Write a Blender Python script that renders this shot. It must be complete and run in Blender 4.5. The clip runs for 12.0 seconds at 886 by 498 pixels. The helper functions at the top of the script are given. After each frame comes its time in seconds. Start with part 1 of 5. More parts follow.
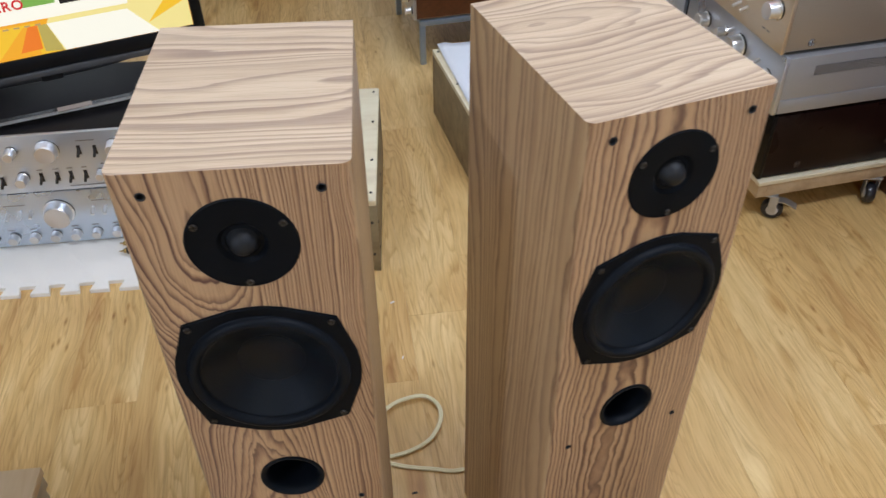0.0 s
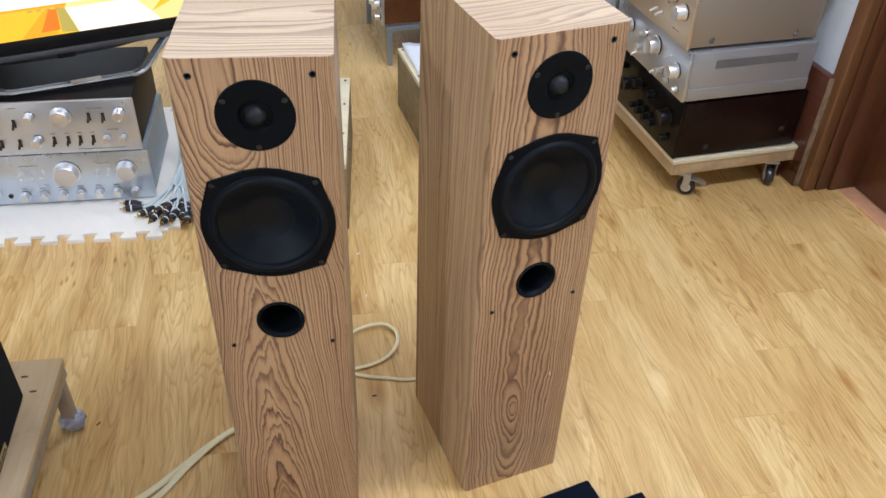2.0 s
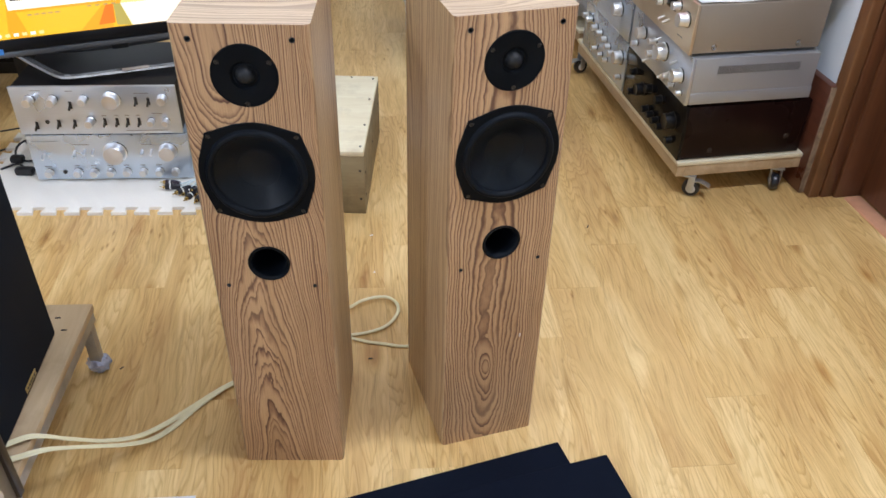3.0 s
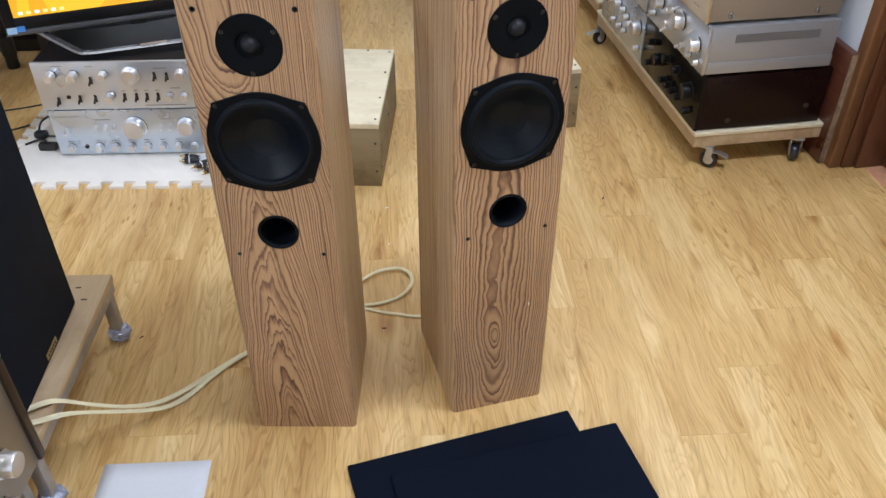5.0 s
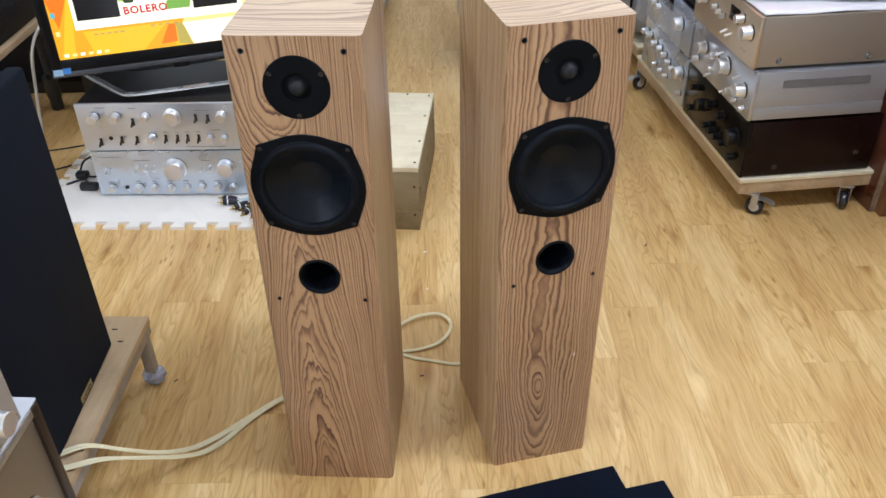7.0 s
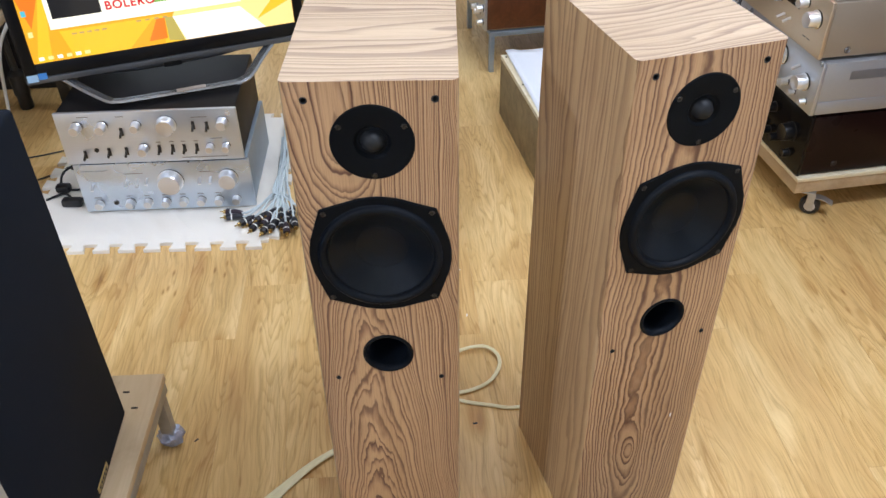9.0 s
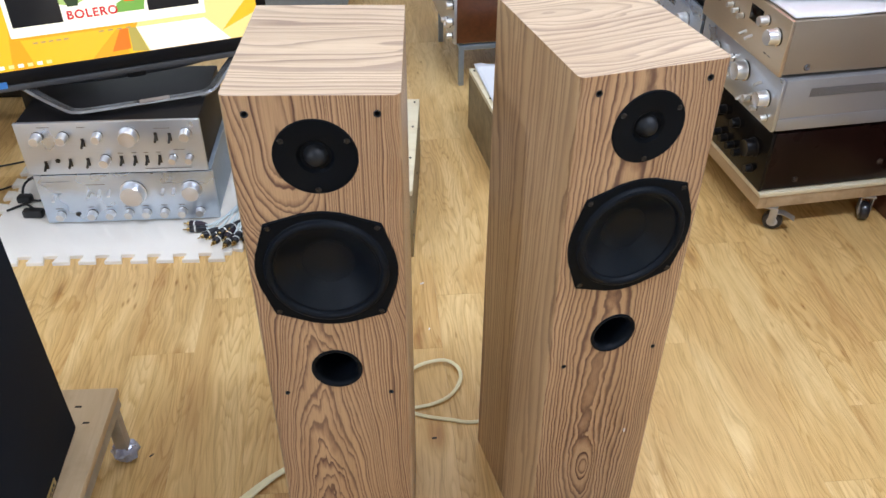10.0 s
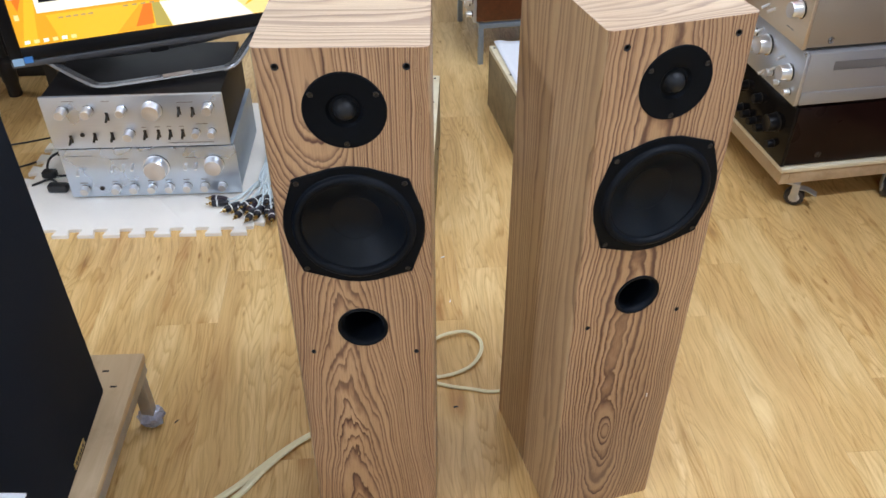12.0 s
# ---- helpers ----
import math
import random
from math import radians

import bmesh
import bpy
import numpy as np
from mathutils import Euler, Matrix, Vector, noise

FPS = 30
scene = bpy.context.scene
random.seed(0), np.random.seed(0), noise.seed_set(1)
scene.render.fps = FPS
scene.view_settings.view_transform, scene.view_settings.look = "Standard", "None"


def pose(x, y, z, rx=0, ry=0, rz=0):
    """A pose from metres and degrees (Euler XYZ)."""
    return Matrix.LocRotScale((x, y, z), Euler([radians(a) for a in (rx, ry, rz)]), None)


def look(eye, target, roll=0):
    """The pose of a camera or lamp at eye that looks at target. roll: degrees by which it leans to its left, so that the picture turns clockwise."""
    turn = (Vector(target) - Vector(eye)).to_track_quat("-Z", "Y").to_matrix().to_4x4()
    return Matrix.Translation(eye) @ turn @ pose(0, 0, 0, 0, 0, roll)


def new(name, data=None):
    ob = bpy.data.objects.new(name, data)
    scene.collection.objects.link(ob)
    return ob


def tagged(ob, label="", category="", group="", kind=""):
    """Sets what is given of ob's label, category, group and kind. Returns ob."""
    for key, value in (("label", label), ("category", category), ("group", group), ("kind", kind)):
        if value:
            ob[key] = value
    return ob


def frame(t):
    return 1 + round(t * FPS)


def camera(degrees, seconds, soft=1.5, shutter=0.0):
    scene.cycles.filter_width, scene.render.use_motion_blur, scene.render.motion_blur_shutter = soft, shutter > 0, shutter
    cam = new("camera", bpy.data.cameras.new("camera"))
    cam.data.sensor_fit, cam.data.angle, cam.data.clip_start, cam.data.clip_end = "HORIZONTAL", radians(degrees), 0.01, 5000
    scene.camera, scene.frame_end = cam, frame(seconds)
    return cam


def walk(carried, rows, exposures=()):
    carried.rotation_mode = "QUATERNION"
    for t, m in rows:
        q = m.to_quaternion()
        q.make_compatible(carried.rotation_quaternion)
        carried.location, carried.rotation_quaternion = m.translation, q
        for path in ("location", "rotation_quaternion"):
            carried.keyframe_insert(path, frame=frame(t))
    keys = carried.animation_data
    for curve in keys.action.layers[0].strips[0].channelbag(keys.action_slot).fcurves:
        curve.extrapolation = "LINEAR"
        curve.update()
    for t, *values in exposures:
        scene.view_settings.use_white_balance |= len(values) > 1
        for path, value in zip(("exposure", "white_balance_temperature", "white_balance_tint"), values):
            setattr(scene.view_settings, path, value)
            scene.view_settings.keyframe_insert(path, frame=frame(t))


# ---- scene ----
cam = camera(56.5, 12.0, shutter=0.3)
PATH = [
    (0, (0.14, -0.556, 1.305), (0.24, 0.965, 0.011), -0.7),
    (0.5, (0.188, -0.644, 1.319), (0.315, 0.919, 0.079), -1.5),
    (1, (0.148, -0.728, 1.328), (0.318, 0.84, 0.097), -0.4),
    (1.5, (0.108, -0.838, 1.349), (0.312, 0.727, 0.12), 1.5),
    (2, (0.134, -0.921, 1.352), (0.319, 0.648, 0.125), 2.1),
    (2.5, (0.235, -1.042, 1.351), (0.356, 0.537, 0.13), 2.3),
    (3, (0.271, -1.113, 1.361), (0.309, 0.498, 0.177), 1.4),
    (3.5, (0.284, -1.127, 1.381), (0.264, 0.512, 0.236), -0.1),
    (3.7, (0.292, -1.134, 1.367), (0.259, 0.499, 0.213), -0.7),
    (5.3, (0.308, -1.132, 1.357), (0.275, 0.443, 0.124), 0.0),
    (5.5, (0.307, -1.126, 1.371), (0.255, 0.487, 0.189), -0.1),
    (6, (0.314, -1.115, 1.39), (0.238, 0.542, 0.271), -1.0),
    (6.5, (0.312, -1.115, 1.358), (0.237, 0.541, 0.238), -1.0),
    (7, (0.28, -1.098, 1.339), (0.179, 0.539, 0.194), -0.9),
    (7.5, (0.206, -1.018, 1.34), (0.072, 0.593, 0.163), -1.9),
    (7.7, (0.181, -0.985, 1.34), (0.052, 0.62, 0.153), -2.1),
    (9.3, (0.089, -0.812, 1.337), (0.094, 0.762, 0.104), -0.3),
    (9.5, (0.098, -0.811, 1.339), (0.108, 0.771, 0.115), 0.3),
    (10, (0.136, -0.818, 1.338), (0.164, 0.775, 0.129), 0.3),
    (10.5, (0.148, -0.829, 1.346), (0.193, 0.765, 0.14), -0.5),
    (11, (0.142, -0.838, 1.339), (0.193, 0.766, 0.147), -0.1),
    (11.5, (0.132, -0.846, 1.32), (0.166, 0.756, 0.123), 0.1),
    (12, (0.121, -0.85, 1.308), (0.113, 0.73, 0.081), -0.3),
]
walk(cam, [(t, look(eye, target, roll)) for t, eye, target, roll in PATH], [(0.0, -0.38), (0.5, -0.17), (1.0, -0.10), (2.0, -0.05), (6.0, -0.06), (9.5, 0.0), (11.5, -0.11), (12.0, -0.09)])

# ---- light ----
ROOM = Matrix.Translation((1.054, 1.05, 0)) @ pose(0, 0, 0, 0, 0, 9.8)   # x away from the row of amplifiers to the wall, y along the row
world = bpy.data.worlds.new("world")
scene.world = world
world.use_nodes = True
world.node_tree.nodes["Background"].inputs[0].default_value = (0.75, 0.85, 1.0, 1)
world.node_tree.nodes["Background"].inputs[1].default_value = 0.3


def area_lamp(name, m, sx, sy, watts, colour):
    data = bpy.data.lights.new(name, "AREA")
    data.shape, data.size, data.size_y, data.energy, data.color = "RECTANGLE", sx, sy, watts, colour
    ob = new(name, data)
    ob.matrix_world = m
    return ob


CEIL = 2.75
LAMPS = [(-0.55, 0.7, 11, 1.2, 0.26), (-0.25, -1.1, 33, 1.2, 0.26), (-2.1, 0.1, 3, 1.2, 0.26), (-3.41, -2.38, 48, 0.26, 0.26), (-1.2, 2.6, 1, 1.2, 0.26)]
for lu, lv, watts, long, wide in LAMPS:
    area_lamp("ceiling_lamp", ROOM @ pose(lu, lv, CEIL - 0.075), long, wide, watts, (0.870, 0.974, 1.215))
# daylight from a window behind the camera
area_lamp("window_daylight", ROOM @ pose(-1.5, -3.55, 1.5, 90, 0, 0), 1.5, 1.2, 7, (0.80, 0.90, 1.0))
# daylight from a window in the far wall
area_lamp("window_daylight", ROOM @ pose(-2.05, 3.35, 1.55, -90, 0, 0), 1.3, 1.2, 6, (0.80, 0.90, 1.0))

# ---- materials ----


def graph(name):
    m = bpy.data.materials.new(name)
    m.use_nodes = True
    t = m.node_tree
    bsdf = t.nodes["Principled BSDF"]
    return m, t, bsdf


def node(t, kind, **kw):
    n = t.nodes.new(kind)
    for k, val in kw.items():
        if k == "op":
            n.operation = val
        elif k == "blend":
            n.data_type, n.blend_type = "RGBA", val
    return n


def math_node(t, op, a, b=None, c=None):
    n = node(t, "ShaderNodeMath", op=op)
    for i, val in enumerate((a, b, c)):
        if val is None:
            continue
        if isinstance(val, (int, float)):
            n.inputs[i].default_value = val
        else:
            t.links.new(val, n.inputs[i])
    return n.outputs[0]


def mapped(t, scale, loc=(0, 0, 0), rot=(0, 0, 0), source=None):
    if source is None:
        source = node(t, "ShaderNodeTexCoord").outputs["Object"]
    mp = node(t, "ShaderNodeMapping")
    mp.inputs["Scale"].default_value, mp.inputs["Location"].default_value = scale, loc
    mp.inputs["Rotation"].default_value = [radians(a) for a in rot]
    t.links.new(source, mp.inputs["Vector"])
    return mp.outputs[0]


def noise_tex(t, vec, scale, detail=3.0, rough=0.5, distortion=0.0):
    n = node(t, "ShaderNodeTexNoise")
    n.inputs["Scale"].default_value, n.inputs["Detail"].default_value = scale, detail
    n.inputs["Roughness"].default_value, n.inputs["Distortion"].default_value = rough, distortion
    t.links.new(vec, n.inputs["Vector"])
    return n.outputs["Fac"]


def ramp(t, fac, stops):
    n = node(t, "ShaderNodeValToRGB")
    e = n.color_ramp.elements
    while len(e) < len(stops):
        e.new(0.5)
    for el, (p, c) in zip(e, stops):
        el.position, el.color = p, (*c, 1) if len(c) == 3 else c
    t.links.new(fac, n.inputs[0])
    return n.outputs[0]


def mixed(t, kind, fac, a, b):
    n = node(t, "ShaderNodeMix", blend=kind)
    for i, val in ((0, fac), (6, a), (7, b)):
        if isinstance(val, (int, float)):
            n.inputs[i].default_value = val
        elif isinstance(val, tuple):
            n.inputs[i].default_value = (*val, 1)
        else:
            t.links.new(val, n.inputs[i])
    return n.outputs[2]


def bumped(t, bsdf, height, strength, distance=0.001):
    n = node(t, "ShaderNodeBump")
    n.inputs["Strength"].default_value, n.inputs["Distance"].default_value = strength, distance
    t.links.new(height, n.inputs["Height"])
    t.links.new(n.outputs[0], bsdf.inputs["Normal"])


def plain(name, colour, rough=0.5, metal=0.0, vary=0.12, grain=60.0, bump=0.15, coat=0.0, stretch=(1, 1, 1), dirt=3.0, gloss=0.5):
    """A painted, plastic or metal surface, with fine grain and broad uneven wear."""
    m, t, b = graph(name)
    fine = noise_tex(t, mapped(t, stretch), grain, 4, 0.6)
    broad = noise_tex(t, mapped(t, (1, 1, 1), (3.1, 1.7, 0.4)), dirt, 3, 0.6)
    both = math_node(t, "ADD", math_node(t, "MULTIPLY", fine, 0.45), math_node(t, "MULTIPLY", broad, 0.55))
    lo, hi = tuple(c * (1 - vary) for c in colour), tuple(min(1, c * (1 + vary)) for c in colour)
    t.links.new(ramp(t, both, ((0.3, lo), (0.7, hi))), b.inputs["Base Color"])
    t.links.new(math_node(t, "MULTIPLY_ADD", broad, 0.25, max(0.03, rough - 0.12)), b.inputs["Roughness"])
    b.inputs["Metallic"].default_value, b.inputs["Coat Weight"].default_value = metal, coat
    b.inputs["Coat Roughness"].default_value, b.inputs["Specular IOR Level"].default_value = 0.08, gloss
    if bump:
        bumped(t, b, fine, bump, 0.0006)
    return m


def brushed(name, colour, rough=0.34, along="X", vary=0.1):
    """Brushed aluminium, its hairlines along the given local axis."""
    s = {"X": (0.6, 40, 40), "Y": (40, 0.6, 40), "Z": (40, 40, 0.6)}[along]
    return plain(name, colour, rough, 0.75, vary, 22.0, 0.12, stretch=s, dirt=5.0)


def glowing(name, colour, strength):
    m, t, b = graph(name)
    b.inputs["Base Color"].default_value, b.inputs["Roughness"].default_value = (0.02, 0.02, 0.02, 1), 0.15
    b.inputs["Emission Color"].default_value, b.inputs["Emission Strength"].default_value = (*colour, 1), strength
    return m


def veneer(name, across, along, shift, field, light, mid, dark, soft=0.0, rough=0.42):
    """Boldly figured ash-like veneer. field(M, N, u, v) counts the growth rings at u across and v along the grain."""
    m, t, b = graph(name)
    sep = node(t, "ShaderNodeSeparateXYZ")
    t.links.new(node(t, "ShaderNodeTexCoord").outputs["Object"], sep.inputs[0])
    u, v = sep.outputs[across], sep.outputs[along]

    def combine(*vals):
        n = node(t, "ShaderNodeCombineXYZ")
        for i, val in enumerate(vals):
            if isinstance(val, (int, float)):
                n.inputs[i].default_value = val
            else:
                t.links.new(val, n.inputs[i])
        return n.outputs[0]

    def M(op, *vals):
        return math_node(t, op, *vals)

    def N(fu, fv, detail=2.0, more=0.0):
        """Noise about 0, with fu and fv swings to the metre."""
        vec = combine(M("MULTIPLY", u, fu), M("MULTIPLY", v, fv), shift + more)
        return M("SUBTRACT", noise_tex(t, vec, 1.0, detail, 0.5), 0.5)

    even = field(M, N, u, v)
    years = noise_tex(t, combine(M("MULTIPLY", even, 0.45), shift, 0.0), 1.0, 1.0, 0.5)
    ring = M("MULTIPLY_ADD", years, 2.2, even)
    saw = M("FRACT", ring)
    lines = ramp(t, saw, ((0.0, light), (0.36, light), (0.62, mid), (0.84, dark), (0.92, dark), (1.0, light)))
    strong = noise_tex(t, combine(M("MULTIPLY", M("FLOOR", ring), 0.73), shift + 4.0, M("MULTIPLY", v, 1.5)), 1.0, 1.0, 0.5)
    pores = noise_tex(t, combine(M("MULTIPLY", u, 900.0), M("MULTIPLY", v, 16.0), shift), 1.0, 2.0, 0.6)
    tone = noise_tex(t, combine(M("MULTIPLY", u, 16.0), M("MULTIPLY", v, 2.2), shift + 1.0), 1.0, 2.0, 0.5)
    fade = ramp(t, strong, ((0.30, (0.52, 0.52, 0.52)), (0.62, (0, 0, 0))))
    col = mixed(t, "MIX", M("MINIMUM", M("ADD", fade, soft), 1.0), lines, tuple(0.62 * a + 0.38 * c for a, c in zip(light, mid)))
    col = mixed(t, "MULTIPLY", 0.8, col, ramp(t, tone, ((0.32, (0.80, 0.76, 0.73)), (0.62, (1, 1, 1)))))
    col = mixed(t, "MULTIPLY", 0.45, col, ramp(t, pores, ((0.36, (0.66, 0.58, 0.52)), (0.52, (1, 1, 1)))))
    t.links.new(col, b.inputs["Base Color"])
    t.links.new(M("MULTIPLY_ADD", pores, 0.2, rough - 0.1), b.inputs["Roughness"])
    b.inputs["Specular IOR Level"].default_value = 0.32
    bumped(t, b, M("SUBTRACT", pores, M("MULTIPLY", saw, 0.35)), 0.12, 0.0004)
    return m


def hypot(M, a, b):
    return M("SQRT", M("MULTIPLY_ADD", a, a, M("MULTIPLY", b, b)))


def flame_and_heart(M, N, u, v):
    """Pointed arches low down, a closed heart high up to one side, dense straight lines along the other edge."""
    wob, small = N(8.0, 3.0), N(52.0, 10.0, 3.0, 2.0)
    x = M("MULTIPLY_ADD", wob, 0.055, M("ADD", u, 0.022))
    x2 = M("MULTIPLY", x, x)
    ax = M("SUBTRACT", M("SQRT", M("ADD", x2, 0.0003)), 0.0173)
    near = M("EXPONENT", M("MULTIPLY", x2, -650.0))
    jag = M("MULTIPLY", small, M("MULTIPLY_ADD", near, 2.6, 1.1))
    low = M("MULTIPLY_ADD", x2, 1050.0, M("MULTIPLY_ADD", ax, 84.0, M("MULTIPLY", M("MINIMUM", v, 0.62), 22.0)))
    low = M("ADD", low, jag)
    d = M("MULTIPLY_ADD", wob, 0.07, M("ADD", u, 0.044))
    right = M("MAXIMUM", d, 0.0)
    k = M("SUBTRACT", 1.0, M("MULTIPLY", M("MINIMUM", M("MULTIPLY", right, 15.0), 1.0), 0.9))
    dz = M("ADD", v, -0.848)
    dz = M("MULTIPLY_ADD", M("MAXIMUM", dz, 0.0), 0.22, M("MULTIPLY", M("MINIMUM", dz, 0.0), 0.8))
    r = hypot(M, d, M("MULTIPLY", dz, k))
    high = M("MULTIPLY_ADD", M("MULTIPLY", d, d), 800.0, M("MULTIPLY_ADD", r, 80.0, M("MULTIPLY_ADD", right, 50.0, 8.0)))
    high = M("MULTIPLY_ADD", small, 1.6, high)
    s = M("MINIMUM", M("MAXIMUM", M("MULTIPLY", M("ADD", v, -0.60), 6.5), 0.0), 1.0)
    return M("MULTIPLY_ADD", M("SUBTRACT", high, low), s, low)


def eye_and_column(M, N, u, v):
    """A small closed eye, a long plain column above it and wedges below."""
    x = M("MULTIPLY_ADD", N(7.0, 2.6), 0.060, M("ADD", u, 0.013))
    dz = M("ADD", v, -0.205)
    s = M("MULTIPLY_ADD", M("MAXIMUM", dz, 0.0), 0.055, M("MULTIPLY", M("MAXIMUM", M("MULTIPLY", dz, -1.0), 0.0), 0.30))
    x2 = M("MULTIPLY", x, x)
    core = M("SQRT", M("ADD", M("MULTIPLY_ADD", s, s, x2), 0.0003))
    ring = M("MULTIPLY_ADD", x2, 650.0, M("MULTIPLY", core, 88.0))
    eye = M("EXPONENT", M("MULTIPLY_ADD", M("MULTIPLY", dz, dz), -520.0, M("MULTIPLY", x2, -2300.0)))
    ring = M("MULTIPLY_ADD", eye, -2.3, ring)
    ring = M("MULTIPLY_ADD", N(26.0, 9.0, 2.0, 5.0), 1.9, ring)
    return M("MULTIPLY_ADD", N(70.0, 40.0, 3.0, 2.0), 0.7, ring)


def straight_lines(M, N, u, v):
    ring = M("MULTIPLY_ADD", N(6.0, 0.7), 12.0, M("MULTIPLY", u, 74.0))
    return M("MULTIPLY_ADD", N(60.0, 12.0, 3.0, 2.0), 0.9, ring)


def long_lenses(M, N, u, v):
    ring = M("MULTIPLY_ADD", N(9.0, 1.7), 12.0, M("MULTIPLY", u, 66.0))
    return M("MULTIPLY_ADD", N(60.0, 5.0, 3.0, 2.0), 0.7, ring)


def corner_heart(M, N, u, v):
    r = hypot(M, M("ADD", u, -0.195), M("MULTIPLY", M("ADD", v, 0.055), 0.30))
    ring = M("MULTIPLY_ADD", N(10.0, 3.0), 9.0, M("MULTIPLY", r, 84.0))
    return M("MULTIPLY_ADD", N(60.0, 6.0, 3.0, 2.0), 0.7, ring)


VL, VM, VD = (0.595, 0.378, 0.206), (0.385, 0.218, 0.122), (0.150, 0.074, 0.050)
# cabinet tops: paler tones, the overhead light is mixed into the veneer colour
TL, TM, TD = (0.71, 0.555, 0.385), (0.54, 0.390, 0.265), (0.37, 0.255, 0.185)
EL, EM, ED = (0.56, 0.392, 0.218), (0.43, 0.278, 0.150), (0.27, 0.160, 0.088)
front_a = veneer("veneer_front_a", 0, 2, 3.40, flame_and_heart, VL, VM, VD)
front_b = veneer("veneer_front_b", 0, 2, 9.15, eye_and_column, VL, VM, VD)
side_a = veneer("veneer_side_a", 1, 2, 5.2, straight_lines, EL, EM, ED, soft=0.08)
side_b = veneer("veneer_side_b", 1, 2, 12.7, straight_lines, EL, EM, ED, soft=0.08)
top_a = veneer("veneer_lit_top_a", 1, 0, 1.3, long_lenses, TL, TM, TD, soft=0.12)
top_b = veneer("veneer_lit_top_b", 1, 0, 6.6, corner_heart, TL, TM, TD, soft=0.12)


def plank_wood():
    m, t, b = graph("floor_laminate")
    info = node(t, "ShaderNodeObjectInfo").outputs["Random"]
    tc = node(t, "ShaderNodeTexCoord").outputs["Object"]
    off = node(t, "ShaderNodeCombineXYZ")
    for i in range(3):
        t.links.new(math_node(t, "MULTIPLY", info, (13.0, 29.0, 51.0)[i]), off.inputs[i])
    add = node(t, "ShaderNodeVectorMath", op="ADD")
    t.links.new(tc, add.inputs[0])
    t.links.new(off.outputs[0], add.inputs[1])
    p = add.outputs[0]
    broad = noise_tex(t, mapped(t, (9, 1.5, 1), source=p), 1.0, 3, 0.55, 0.6)
    sway = noise_tex(t, mapped(t, (7, 3.2, 1), (6, 1, 0), source=p), 1.0, 2, 0.5)
    shift = node(t, "ShaderNodeCombineXYZ")
    t.links.new(math_node(t, "MULTIPLY", math_node(t, "SUBTRACT", sway, 0.5), 0.085), shift.inputs[0])
    bent = node(t, "ShaderNodeVectorMath", op="ADD")
    t.links.new(p, bent.inputs[0])
    t.links.new(shift.outputs[0], bent.inputs[1])
    streak = noise_tex(t, mapped(t, (80, 3.6, 1), source=bent.outputs[0]), 1.0, 5, 0.66, 0.35)
    arch = noise_tex(t, mapped(t, (9, 1.25, 1), (4, 2, 0), source=p), 1.0, 3, 0.5, 0.25)
    patch = ramp(t, noise_tex(t, mapped(t, (6, 1.4, 1), (1, 3, 0), source=p), 1.0, 2), ((0.36, (0.15, 0.15, 0.15)), (0.56, (0.85, 0.85, 0.85))))
    ring = math_node(t, "FRACT", math_node(t, "MULTIPLY_ADD", arch, 25.0, math_node(t, "MULTIPLY", streak, 0.7)))
    base = ramp(t, broad, ((0.27, (0.64, 0.395, 0.152)), (0.5, (0.775, 0.530, 0.220)), (0.73, (0.90, 0.675, 0.332))))
    col = mixed(t, "MULTIPLY", 0.58, base, ramp(t, streak, ((0.30, (0.60, 0.49, 0.37)), (0.46, (0.90, 0.86, 0.80)), (0.62, (1, 1, 1)))))
    col = mixed(t, "MULTIPLY", patch, col, ramp(t, ring, ((0.0, (1, 1, 1)), (0.55, (0.98, 0.95, 0.9)), (0.86, (0.78, 0.67, 0.52)), (1.0, (1, 1, 1)))))
    hair = noise_tex(t, mapped(t, (330, 9.0, 1), source=bent.outputs[0]), 1.0, 3, 0.6)
    col = mixed(t, "MULTIPLY", 0.42, col, ramp(t, hair, ((0.36, (0.66, 0.54, 0.40)), (0.50, (1, 1, 1)))))
    knots = node(t, "ShaderNodeTexVoronoi")
    knots.inputs["Scale"].default_value = 1.0
    t.links.new(mapped(t, (11, 3.1, 1), source=p), knots.inputs["Vector"])
    spot = ramp(t, knots.outputs["Distance"], ((0.03, (0.36, 0.22, 0.12)), (0.11, (0.74, 0.60, 0.44)), (0.24, (1, 1, 1))))
    gate = ramp(t, noise_tex(t, mapped(t, (5, 1.6, 1), (9, 5, 0), source=p), 1.0, 1), ((0.43, (0, 0, 0)), (0.52, (1, 1, 1))))
    col = mixed(t, "MULTIPLY", math_node(t, "MULTIPLY", gate, 1.0), col, spot)
    fleck = node(t, "ShaderNodeTexVoronoi")
    fleck.inputs["Scale"].default_value = 1.0
    t.links.new(mapped(t, (60, 17.0, 1), (1, 7, 0), rot=(0, 0, 11), source=p), fleck.inputs["Vector"])
    few = ramp(t, noise_tex(t, mapped(t, (13, 4.0, 1), (2, 8, 0), source=p), 1.0, 2), ((0.56, (0, 0, 0)), (0.65, (0.9, 0.9, 0.9))))
    col = mixed(t, "MULTIPLY", few, col, ramp(t, fleck.outputs["Distance"], ((0.05, (0.48, 0.34, 0.22)), (0.17, (0.80, 0.69, 0.55)), (0.30, (1, 1, 1)))))
    tint = ramp(t, math_node(t, "FRACT", math_node(t, "MULTIPLY", info, 7.0)), ((0.0, (0.975, 0.972, 0.965)), (1.0, (1, 1, 1))))
    col = mixed(t, "MULTIPLY", 1.0, col, tint)
    t.links.new(col, b.inputs["Base Color"])
    smear = noise_tex(t, mapped(t, (2.5, 2.5, 1)), 1.0, 4, 0.6)
